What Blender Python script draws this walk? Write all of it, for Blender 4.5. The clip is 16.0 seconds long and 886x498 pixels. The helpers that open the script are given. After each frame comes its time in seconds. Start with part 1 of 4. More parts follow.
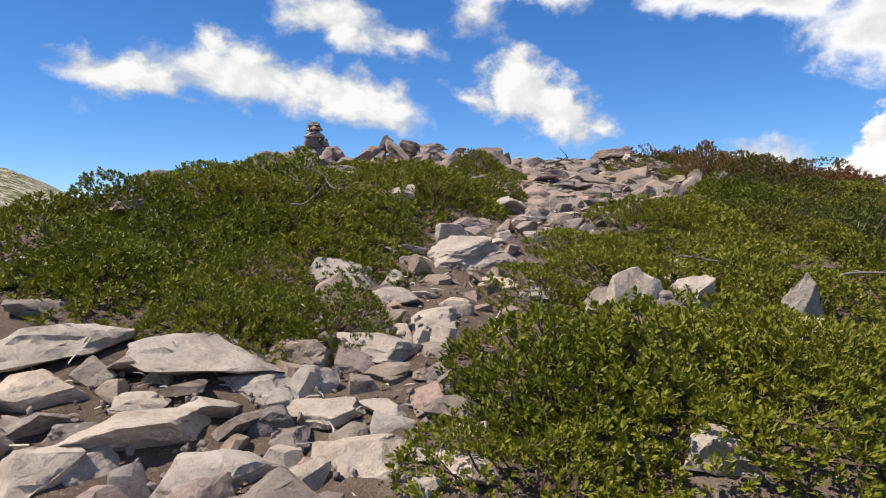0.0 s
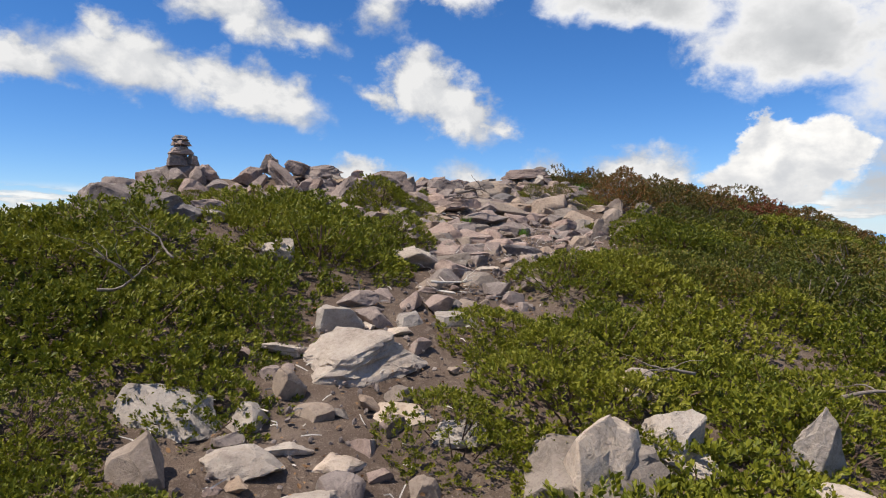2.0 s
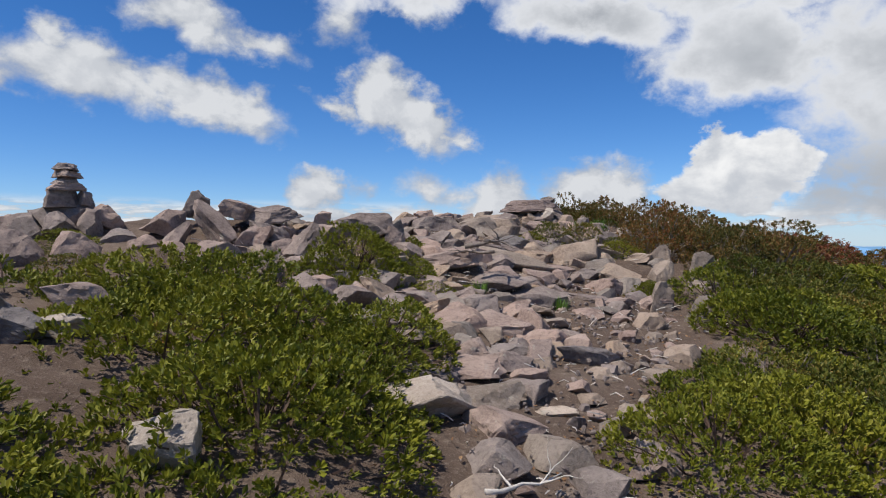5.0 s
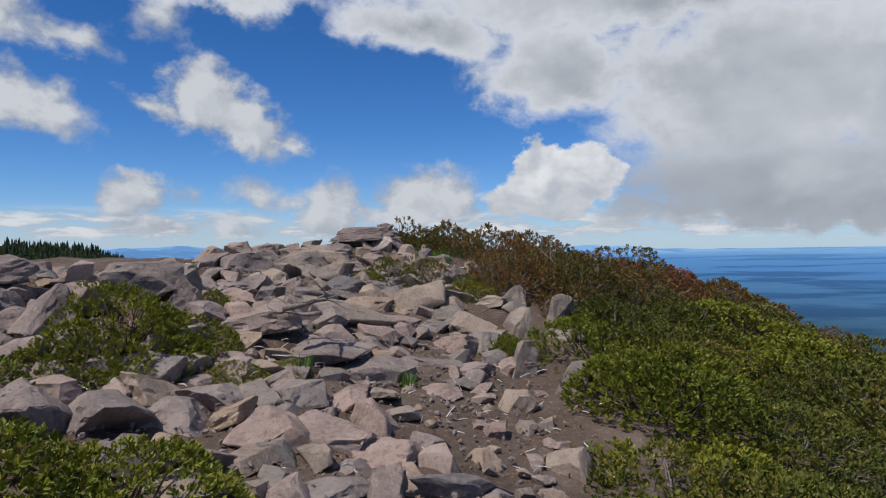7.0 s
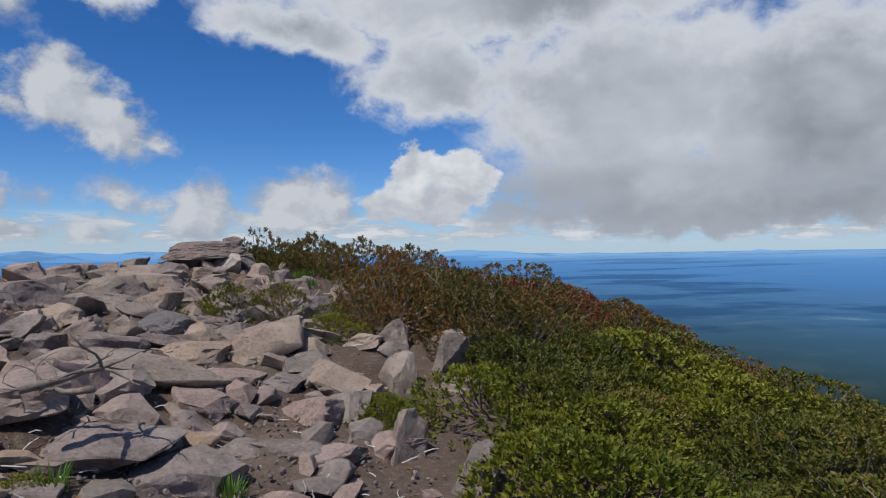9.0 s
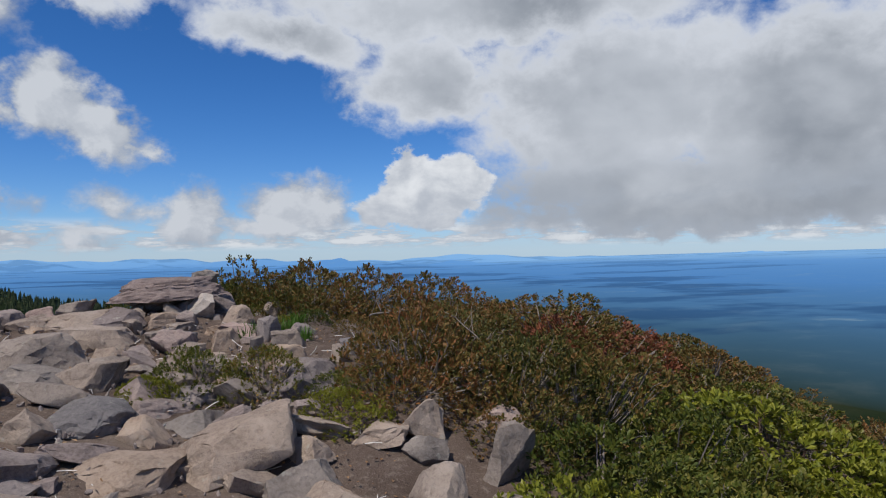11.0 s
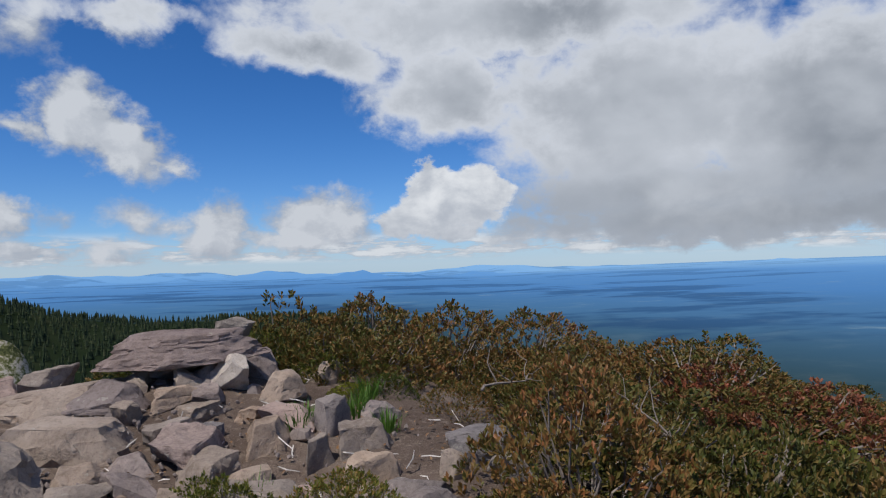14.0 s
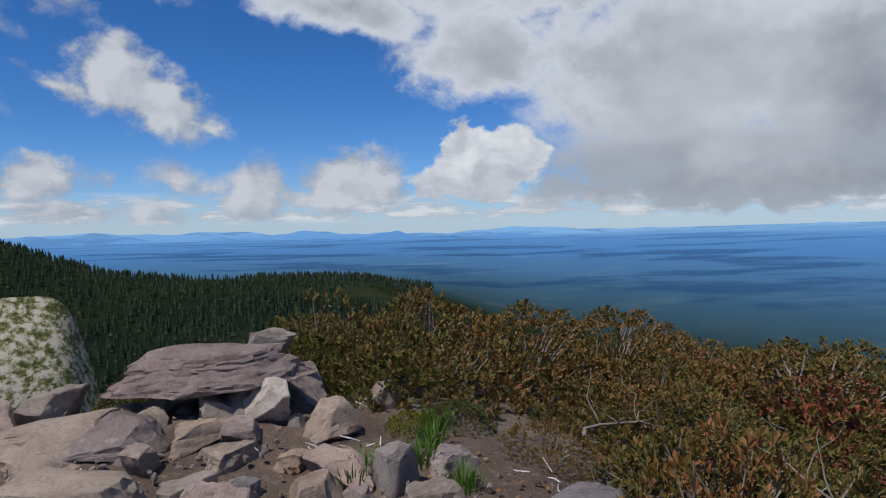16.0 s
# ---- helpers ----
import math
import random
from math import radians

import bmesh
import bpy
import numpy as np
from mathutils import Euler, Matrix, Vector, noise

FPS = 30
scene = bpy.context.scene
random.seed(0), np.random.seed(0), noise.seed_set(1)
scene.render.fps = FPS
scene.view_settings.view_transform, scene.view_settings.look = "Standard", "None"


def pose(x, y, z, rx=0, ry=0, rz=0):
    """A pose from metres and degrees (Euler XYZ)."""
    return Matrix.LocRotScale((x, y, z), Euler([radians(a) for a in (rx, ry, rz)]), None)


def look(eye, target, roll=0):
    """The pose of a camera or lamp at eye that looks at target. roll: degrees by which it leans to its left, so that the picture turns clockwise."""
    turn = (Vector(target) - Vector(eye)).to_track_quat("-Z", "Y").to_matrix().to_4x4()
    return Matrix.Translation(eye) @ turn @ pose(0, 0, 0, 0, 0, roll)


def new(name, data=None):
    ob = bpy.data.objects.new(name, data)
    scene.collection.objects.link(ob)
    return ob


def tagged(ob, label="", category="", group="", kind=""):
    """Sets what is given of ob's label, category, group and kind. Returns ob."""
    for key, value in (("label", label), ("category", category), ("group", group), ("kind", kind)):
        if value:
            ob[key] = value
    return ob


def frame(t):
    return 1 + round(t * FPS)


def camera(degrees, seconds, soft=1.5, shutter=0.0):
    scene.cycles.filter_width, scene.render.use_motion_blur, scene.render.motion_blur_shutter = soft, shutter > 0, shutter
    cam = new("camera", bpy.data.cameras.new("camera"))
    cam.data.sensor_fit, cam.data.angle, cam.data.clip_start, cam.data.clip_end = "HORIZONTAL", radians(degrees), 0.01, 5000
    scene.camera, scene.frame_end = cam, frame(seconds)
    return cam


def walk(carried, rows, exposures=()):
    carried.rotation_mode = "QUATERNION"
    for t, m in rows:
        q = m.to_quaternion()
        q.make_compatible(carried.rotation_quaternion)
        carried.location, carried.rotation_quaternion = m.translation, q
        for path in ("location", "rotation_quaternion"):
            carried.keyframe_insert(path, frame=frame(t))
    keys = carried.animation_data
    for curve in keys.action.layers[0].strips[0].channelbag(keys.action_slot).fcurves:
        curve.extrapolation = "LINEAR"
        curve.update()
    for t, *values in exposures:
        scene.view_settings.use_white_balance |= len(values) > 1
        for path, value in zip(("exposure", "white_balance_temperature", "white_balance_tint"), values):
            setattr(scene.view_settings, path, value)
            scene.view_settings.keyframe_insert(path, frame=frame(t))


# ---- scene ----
import itertools

cam = camera(66.9, 16.0, 1.1)
METRES, EYE, TILT, LEAN, TURN = 12.0, 1.45, -1.83, 0.3, 0.0
ROWS = [
    (0.0, 0.0, 0.0, 0.0, -0.0, 0.0, -0.0),
    (0.5, 0.0004, 0.0264, 0.0225, -0.98, -0.04, -0.73),
    (1.0, -0.0032, 0.0551, 0.0319, -3.14, 0.21, -0.59),
    (1.5, -0.0002, 0.0845, 0.0383, -5.64, 0.17, 0.05),
    (2.0, 0.0083, 0.1191, 0.0474, -8.39, -0.09, -0.41),
    (2.5, 0.0044, 0.1578, 0.052, -10.13, 0.13, -0.8),
    (3.0, 0.0012, 0.1904, 0.0634, -10.63, 0.4, -0.45),
    (3.5, 0.0035, 0.2281, 0.07, -10.72, 0.43, -0.33),
    (6.0, 0.0148, 0.3956, 0.1111, -15.36, 1.36, 0.28),
    (6.5, 0.0257, 0.4203, 0.1129, -19.36, 1.41, 0.75),
    (7.0, 0.0428, 0.4446, 0.1321, -25.84, 1.3, 0.89),
    (7.5, 0.0561, 0.4697, 0.1394, -31.23, 1.4, 1.14),
    (8.0, 0.0728, 0.4923, 0.1413, -34.92, 1.56, 2.15),
    (10.5, 0.154, 0.6502, 0.1675, -36.8, 1.4, 1.05),
    (11.0, 0.1689, 0.6778, 0.1749, -36.72, 1.88, 1.8),
    (11.5, 0.1948, 0.7075, 0.1789, -36.62, 1.35, 2.08),
    (12.0, 0.2042, 0.7349, 0.1807, -36.58, 2.02, 1.31),
    (12.5, 0.2082, 0.7656, 0.1862, -36.55, 2.11, 1.58),
    (13.0, 0.2176, 0.7933, 0.1895, -36.33, 1.71, 2.25),
    (13.5, 0.2168, 0.8157, 0.1913, -35.91, 2.24, 1.46),
    (14.0, 0.2149, 0.8329, 0.1945, -34.84, 2.89, 2.38),
    (14.5, 0.2145, 0.8369, 0.1952, -33.41, 3.43, 2.73),
    (15.0, 0.2198, 0.8456, 0.1939, -32.59, 2.43, 2.61),
    (15.5, 0.2359, 0.8752, 0.1928, -32.19, 0.31, 2.38),
    (16.0, 0.236, 0.8977, 0.2144, -31.94, -0.33, 1.86),
]
EXPOSURES = [(0.0, 0.36, 7000, 10), (2.5, 0.14, 6850, 10), (3.5, 0.06, 6700, 10), (6.0, -0.16, 6450, 10), (8.0, -0.37, 6250, 10), (12.0, -0.28, 6250, 10), (14.0, -0.30, 6250, 10), (16.0, -0.36, 6200, 10)]
walk(cam, [(t, pose(0, 0, EYE, TILT, LEAN, TURN) @ pose(METRES * x, METRES * y, METRES * z, 90 + pitch, roll, yaw)) for t, x, y, z, yaw, pitch, roll in ROWS], EXPOSURES)
# ---------------------------------------------------------------- world, sun
SUN_AZ, SUN_EL = -104.0, 60.0          # degrees right of +y, above the horizon
world = bpy.data.worlds.new("mountain_sky")
scene.world = world
world.use_nodes = True
wt = world.node_tree
wt.nodes.clear()


def link(tree, a, b):
    tree.links.new(a, b)


def maths(tree, op, a, b=None, c=None, clamp=False):
    n = tree.nodes.new("ShaderNodeMath")
    n.operation, n.use_clamp = op, clamp
    for i, v in enumerate((a, b, c)):
        if v is None:
            continue
        if isinstance(v, (int, float)):
            n.inputs[i].default_value = v
        else:
            link(tree, v, n.inputs[i])
    return n.outputs[0]


def remap(tree, v, a, b, c=0.0, d=1.0, smooth=True):
    n = tree.nodes.new("ShaderNodeMapRange")
    n.interpolation_type = "SMOOTHSTEP" if smooth else "LINEAR"
    for i, x in zip((1, 2, 3, 4), (a, b, c, d)):
        n.inputs[i].default_value = x
    link(tree, v, n.inputs[0])
    return n.outputs[0]


def mix_rgb(tree, fac, a, b, blend="MIX"):
    n = tree.nodes.new("ShaderNodeMix")
    n.data_type, n.blend_type = "RGBA", blend
    for i, v in ((0, fac), (6, a), (7, b)):
        if isinstance(v, (int, float)):
            n.inputs[i].default_value = v
        elif isinstance(v, tuple):
            n.inputs[i].default_value = (*v, 1)
        else:
            link(tree, v, n.inputs[i])
    return n.outputs[2]


def noise_tex(tree, vec, scale, detail=4.0, rough=0.55, distort=0.0):
    n = tree.nodes.new("ShaderNodeTexNoise")
    n.inputs["Scale"].default_value, n.inputs["Detail"].default_value = scale, detail
    n.inputs["Roughness"].default_value, n.inputs["Distortion"].default_value = rough, distort
    if vec is not None:
        link(tree, vec, n.inputs["Vector"])
    return n.outputs["Fac"]


def combine(tree, x, y, z=0.0):
    n = tree.nodes.new("ShaderNodeCombineXYZ")
    for i, v in enumerate((x, y, z)):
        if isinstance(v, (int, float)):
            n.inputs[i].default_value = v
        else:
            link(tree, v, n.inputs[i])
    return n.outputs[0]


# cumulus heaps: azimuth, elevation, half width, half height, lean (degrees), weight
CLOUDS = [(-24, 11.7, 7.0, 1.5, -4, 1.2),
 (-16, 12.1, 7.0, 2.5, -8, 1.5),
 (-8, 11.0, 7.0, 2.2, -14, 1.5),
 (-18.5, 14.8, 1.6, 1.1, 0, 0.9),
 (-9, 17.0, 5.0, 2.1, -14, 1.3),
 (-4, 15.6, 4.5, 1.2, -10, 0.9),
 (3.5, 17.5, 1.6, 1.8, 0, 0.6),
 (8.5, 18.6, 3.5, 0.8, -8, 0.7),
 (6.4, 12.0, 3.2, 2.9, -30, 1.9),
 (9.4, 9.8, 5.2, 2.4, -28, 1.9),
 (3, 10.6, 2.6, 0.8, -20, 0.9),
 (12.8, 8.0, 1.8, 1.1, -20, 1.2),
 (1.1, 3.8, 2.4, 1.9, 0, 1.6),
 (10.2, 4.2, 3.2, 1.4, -10, 0.9),
 (12.4, 3.6, 2.2, 1.0, 0, 0.6),
 (5.5, 3.8, 1.4, 0.7, 0, 0.4),
 (16.6, 3.4, 3.4, 2.3, 0, 1.5),
 (24.2, 3.7, 4.8, 2.9, 0, 2.2),
 (21, 2.4, 6, 1.0, 0, 1.0),
 (45, 2.2, 6, 1.2, 0, 0.8),
 (60, 2.6, 6, 1.2, 0, 0.8),
 (4.5, 1.4, 5.5, 0.8, 0, 0.9),
 (30, 14, 1.5, 1.0, 0, 0.3)]
# the towering cumulus in front of the sheet
TOWER = [(35.3, 4.3, 5.0, 2.6, 0, 2.2), (33.8, 6.8, 2.8, 1.9, 20, 1.9), (37.6, 6.0, 3.0, 2.4, -10, 1.9), (31.6, 3.2, 2.2, 1.3, 0, 1.3)]
# the broad grey sheet of stratocumulus
SHEET = [(24, 17.8, 10, 2.6, -10, 1.0),
 (36, 14.2, 8, 4.5, -5, 1.4),
 (52, 12, 15, 9, 0, 1.6),
 (66, 10, 16, 9, 0, 1.6),
 (54, 5.4, 15, 3.2, 0, 1.5),
 (60, 3.1, 22, 2.5, 0, 1.6),
 (40, 20, 26, 4, 0, 1.4),
 (10, 19.6, 9, 1.5, 0, 0.7),
 (90, 12, 30, 12, 0, 1.4)]


def build_sky():
    t = wt
    coord = t.nodes.new("ShaderNodeTexCoord").outputs["Generated"]
    sep = t.nodes.new("ShaderNodeSeparateXYZ")
    link(t, coord, sep.inputs[0])
    x, y, z = sep.outputs
    az = maths(t, "MULTIPLY", maths(t, "ARCTAN2", x, y), 180 / math.pi)
    el = maths(t, "MULTIPLY", maths(t, "ARCSINE", z), 180 / math.pi)
    flat = combine(t, az, maths(t, "MULTIPLY", el, 1.3), 1.3)
    az0, el0 = az, el
    az = maths(t, "MULTIPLY_ADD", maths(t, "SUBTRACT", noise_tex(t, flat, 0.30, 5.0, 0.6), 0.5), 6.0, az)
    side = combine(t, az0, maths(t, "MULTIPLY", el0, 1.3), 21.0)
    el = maths(t, "MULTIPLY_ADD", maths(t, "SUBTRACT", noise_tex(t, side, 0.34, 5.0, 0.6), 0.5), 3.6, el)
    plan = combine(t, az0, maths(t, "MULTIPLY", el0, 1.25), 3.7)
    fine = noise_tex(t, plan, 0.22, 8.0, 0.56, 0.2)
    lift = combine(t, maths(t, "ADD", az0, -0.8), maths(t, "ADD", maths(t, "MULTIPLY", el0, 1.25), 1.2), 3.7)
    fine_up = noise_tex(t, lift, 0.22, 8.0, 0.56, 0.2)
    broad = noise_tex(t, plan, 0.035, 5.0, 0.55)
    swell = noise_tex(t, plan, 0.06, 4.0, 0.5)

    def heap(blobs):
        best = None
        for a0, e0, ra, re, lean, weight in blobs:
            ca, sa = math.cos(radians(lean)), math.sin(radians(lean))
            da, de = maths(t, "SUBTRACT", az, a0), maths(t, "SUBTRACT", el, e0)
            u = maths(t, "MULTIPLY_ADD", da, ca / ra, maths(t, "MULTIPLY", de, sa / ra))
            v = maths(t, "MULTIPLY_ADD", da, -sa / re, maths(t, "MULTIPLY", de, ca / re))
            d = maths(t, "SQRT", maths(t, "MULTIPLY_ADD", u, u, maths(t, "MULTIPLY", v, v)))
            f = maths(t, "MULTIPLY", maths(t, "SUBTRACT", 1.0, d), weight)
            best = f if best is None else maths(t, "MAXIMUM", best, f)
        return best

    # beyond the heaps named above the sky stays broken by the same kind of cloud
    away = remap(t, maths(t, "ABSOLUTE", maths(t, "SUBTRACT", az, 22.0)), 62, 80, -0.9, 0.0)
    high = remap(t, el, 26, 36, 0.0, 1.0)
    loose = maths(t, "MULTIPLY", maths(t, "SUBTRACT", broad, 0.5), 2.5)
    loose = maths(t, "MINIMUM", maths(t, "ADD", loose, 0.05), 0.6)
    loose = maths(t, "ADD", loose, maths(t, "MULTIPLY", maths(t, "MAXIMUM", maths(t, "ADD", away, 0.9), high), 0.9))
    loose = maths(t, "ADD", loose, -0.95)
    heaps = maths(t, "MAXIMUM", heap(CLOUDS), loose)
    grit = maths(t, "MULTIPLY", maths(t, "SUBTRACT", fine, 0.5), 2.4)
    grit_up = maths(t, "MULTIPLY", maths(t, "SUBTRACT", fine_up, 0.5), 2.4)
    body = maths(t, "ADD", heaps, grit)
    cover = remap(t, body, -0.32, 0.74)
    thick = maths(t, "ADD", heaps, grit_up)
    # lit heads, greyer bellies
    light = remap(t, maths(t, "SUBTRACT", body, thick), -0.30, 0.40, 0.0, 1.0)
    core = remap(t, body, 0.1, 1.1, 0.0, 0.6)
    lit = maths(t, "ADD", maths(t, "MULTIPLY", light, 0.65), core, clamp=True)
    puff = mix_rgb(t, lit, (4.3, 4.7, 5.4), (7.2, 7.45, 7.85))
    sheet = maths(t, "ADD", heap(SHEET), maths(t, "MULTIPLY", grit, 0.65))
    sheet_cover = remap(t, sheet, -0.10, 0.55)
    belly = remap(t, sheet, 0.2, 1.3, 0.0, 1.0)
    mott = remap(t, maths(t, "ADD", maths(t, "MULTIPLY", swell, 0.78), maths(t, "MULTIPLY", fine, 0.22)), 0.34, 0.64)
    grey = mix_rgb(t, mott, (2.9, 3.2, 3.65), (6.3, 6.6, 7.05))
    rim = mix_rgb(t, remap(t, el0, 4.0, 10.0), (4.6, 5.0, 5.6), (8.1, 8.35, 8.8))
    sheet_col = mix_rgb(t, belly, rim, grey)
    tower = maths(t, "ADD", heap(TOWER), maths(t, "MULTIPLY", grit, 0.8))
    tower_lit = remap(t, maths(t, "SUBTRACT", grit, grit_up), -0.5, 0.5, 0.25, 1.0)
    tower_col = mix_rgb(t, maths(t, "MULTIPLY", tower_lit, remap(t, el0, 1.0, 5.5, 0.45, 1.0)), (4.6, 5.0, 5.7), (9.4, 9.5, 9.6))

    sky = t.nodes.new("ShaderNodeTexSky")
    sky.sky_type, sky.sun_disc = "NISHITA", False
    sky.sun_elevation, sky.sun_rotation = radians(SUN_EL), radians(SUN_AZ)
    sky.altitude, sky.air_density, sky.dust_density, sky.ozone_density = 2400, 1.0, 0.3, 2.5
    clear = mix_rgb(t, 1.0, sky.outputs[0], (0.86, 1.01, 1.28), "MULTIPLY")
    hue = t.nodes.new("ShaderNodeHueSaturation")
    hue.inputs["Saturation"].default_value = 1.16
    link(t, clear, hue.inputs["Color"])
    # white air along the horizon
    band = maths(t, "MULTIPLY", remap(t, maths(t, "ABSOLUTE", el0), 0.0, 3.2, 1.0, 0.0), 0.6)
    clear = mix_rgb(t, band, hue.outputs[0], (4.95, 6.30, 7.74))
    # low rows of far cloud
    row = noise_tex(t, combine(t, az0, maths(t, "MULTIPLY", el0, 5.0), 9.1), 0.22, 7.0, 0.6)
    rows = maths(t, "MULTIPLY", remap(t, row, 0.42, 0.52), remap(t, el0, 0.2, 0.9))
    rows = maths(t, "MULTIPLY", rows, remap(t, el0, 1.9, 3.2, 1.0, 0.0))
    col = mix_rgb(t, maths(t, "MULTIPLY", rows, 0.9), clear, mix_rgb(t, remap(t, row, 0.46, 0.60), (5.6, 6.0, 6.6), (8.6, 8.7, 8.8)))
    col = mix_rgb(t, cover, col, puff)
    col = mix_rgb(t, sheet_cover, col, sheet_col)
    col = mix_rgb(t, remap(t, tower, -0.05, 0.45), col, tower_col)
    bg = t.nodes.new("ShaderNodeBackground")
    bg.inputs["Strength"].default_value = 0.10
    link(t, col, bg.inputs["Color"])
    out = t.nodes.new("ShaderNodeOutputWorld")
    link(t, bg.outputs[0], out.inputs[0])


build_sky()
sun = new("sun", bpy.data.lights.new("sun", "SUN"))
sun.data.energy, sun.data.angle, sun.data.color = 4.8, radians(0.6), (1.0, 0.93, 0.83)
sun_way = Vector((math.sin(radians(SUN_AZ)) * math.cos(radians(SUN_EL)), math.cos(radians(SUN_AZ)) * math.cos(radians(SUN_EL)), math.sin(radians(SUN_EL))))
sun.matrix_world = look(sun_way * 100, (0, 0, 0))


# ---------------------------------------------------------------- materials
def material(name, rough=0.8, spec=0.3):
    m = bpy.data.materials.new(name)
    m.use_nodes = True
    b = m.node_tree.nodes["Principled BSDF"]
    b.inputs["Roughness"].default_value = rough
    b.inputs["Specular IOR Level"].default_value = spec
    return m, m.node_tree, b


def bump(t, b, height, strength, dist):
    n = t.nodes.new("ShaderNodeBump")
    n.inputs["Strength"].default_value, n.inputs["Distance"].default_value = strength, dist
    link(t, height, n.inputs["Height"])
    link(t, n.outputs[0], b.inputs["Normal"])


def place(t):
    return t.nodes.new("ShaderNodeNewGeometry").outputs["Position"]


def whim(t, island=False):
    if island:
        return t.nodes.new("ShaderNodeNewGeometry").outputs["Random Per Island"]
    return t.nodes.new("ShaderNodeObjectInfo").outputs["Random"]


def ramp(t, v, stops):
    n = t.nodes.new("ShaderNodeValToRGB")
    e = n.color_ramp.elements
    while len(e) < len(stops):
        e.new(0.5)
    for k, (p, c) in zip(e, stops):
        k.position, k.color = p, (*c, 1)
    link(t, v, n.inputs[0])
    return n.outputs[0]


def rock_material(name, dark, mid, pale):
    m, t, b = material(name, 0.88, 0.25)
    p = place(t)
    blot = noise_tex(t, p, 3.2, 6, 0.6)
    grain = noise_tex(t, p, 38, 5, 0.7)
    speck = noise_tex(t, p, 150, 2, 0.5)
    chip = noise_tex(t, p, 13, 8, 0.72, 0.6)
    c = ramp(t, blot, [(0.32, dark), (0.5, mid), (0.68, pale)])
    c = mix_rgb(t, remap(t, grain, 0.35, 0.72, 0.0, 0.55), c, pale)
    c = mix_rgb(t, remap(t, grain, 0.50, 0.30, 0.0, 0.5), c, dark)
    c = mix_rgb(t, remap(t, speck, 0.60, 0.72, 0.0, 0.35), c, (0.08, 0.075, 0.07))
    tone = t.nodes.new("ShaderNodeHueSaturation")
    link(t, maths(t, "MULTIPLY_ADD", whim(t), 0.42, 0.78), tone.inputs["Value"])
    link(t, maths(t, "MULTIPLY_ADD", whim(t), 0.5, 0.7), tone.inputs["Saturation"])
    link(t, c, tone.inputs["Color"])
    worn = mix_rgb(t, remap(t, chip, 0.40, 0.28, 0.0, 0.5), tone.outputs[0], dark)
    worn = mix_rgb(t, remap(t, chip, 0.55, 0.70, 0.0, 0.5), worn, tuple(min(1.0, k * 1.2) for k in pale))
    lichen = remap(t, noise_tex(t, p, 11, 4, 0.65), 0.63, 0.70, 0.0, 0.6)
    c = mix_rgb(t, lichen, worn, (0.36, 0.34, 0.29))
    link(t, c, b.inputs["Base Color"])
    h = maths(t, "MULTIPLY_ADD", grain, 0.6, maths(t, "MULTIPLY", blot, 0.8))
    h = maths(t, "MULTIPLY_ADD", speck, 0.12, h)
    h = maths(t, "MULTIPLY_ADD", chip, 1.3, h)
    bump(t, b, h, 0.9, 0.014)
    return m


ROCK = rock_material("pinkish_grey_lava_rock", (0.135, 0.099, 0.087), (0.25, 0.191, 0.167), (0.36, 0.284, 0.248))
ROCK_PALE = rock_material("pale_weathered_rock", (0.27, 0.215, 0.175), (0.40, 0.332, 0.276), (0.51, 0.435, 0.368))
ROCK_TAN = rock_material("tan_grey_lava_rock", (0.15, 0.117, 0.095), (0.25, 0.199, 0.162), (0.34, 0.278, 0.23))
ROCK_DARK = rock_material("dark_lava_rock", (0.10, 0.086, 0.085), (0.175, 0.15, 0.146), (0.27, 0.235, 0.222))
ROCK_LEDGE = rock_material("red_brown_layered_rock", (0.125, 0.082, 0.070), (0.225, 0.158, 0.136), (0.31, 0.232, 0.204))
ROCK_WARM = rock_material("warm_brown_rock", (0.17, 0.124, 0.092), (0.275, 0.208, 0.160), (0.37, 0.295, 0.235))


def leaf_material(name, tones, through_light=0.17):
    m, t, b = material(name, 0.52, 0.26)
    r = whim(t, True)
    o = whim(t)
    patch = noise_tex(t, place(t), 0.9, 3, 0.6)
    k = maths(t, "MULTIPLY_ADD", r, 0.5, maths(t, "MULTIPLY_ADD", o, 0.28, maths(t, "MULTIPLY_ADD", patch, 0.8, -0.33)), clamp=True)
    c = ramp(t, k, tones)
    link(t, c, b.inputs["Base Color"])
    tr = t.nodes.new("ShaderNodeBsdfTranslucent")
    link(t, c, tr.inputs["Color"])
    mx = t.nodes.new("ShaderNodeMixShader")
    mx.inputs[0].default_value = through_light
    link(t, b.outputs[0], mx.inputs[1])
    link(t, tr.outputs[0], mx.inputs[2])
    link(t, mx.outputs[0], t.nodes["Material Output"].inputs["Surface"])
    return m


LEAF_GREEN = leaf_material("green_manzanita_leaf", [(0.0, (0.048, 0.070, 0.007)), (0.3, (0.122, 0.140, 0.012)), (0.62, (0.208, 0.210, 0.018)), (0.92, (0.25, 0.235, 0.036)), (1.0, (0.34, 0.14, 0.04))])
LEAF_OLIVE = leaf_material("olive_manzanita_leaf", [(0.0, (0.032, 0.050, 0.010)), (0.4, (0.085, 0.102, 0.014)), (0.7, (0.165, 0.148, 0.026)), (0.88, (0.225, 0.130, 0.034)), (1.0, (0.20, 0.068, 0.028))])
LEAF_RUSSET = leaf_material("russet_manzanita_leaf", [(0.0, (0.028, 0.040, 0.010)), (0.35, (0.085, 0.088, 0.018)), (0.68, (0.195, 0.112, 0.034)), (1.0, (0.28, 0.095, 0.038))])
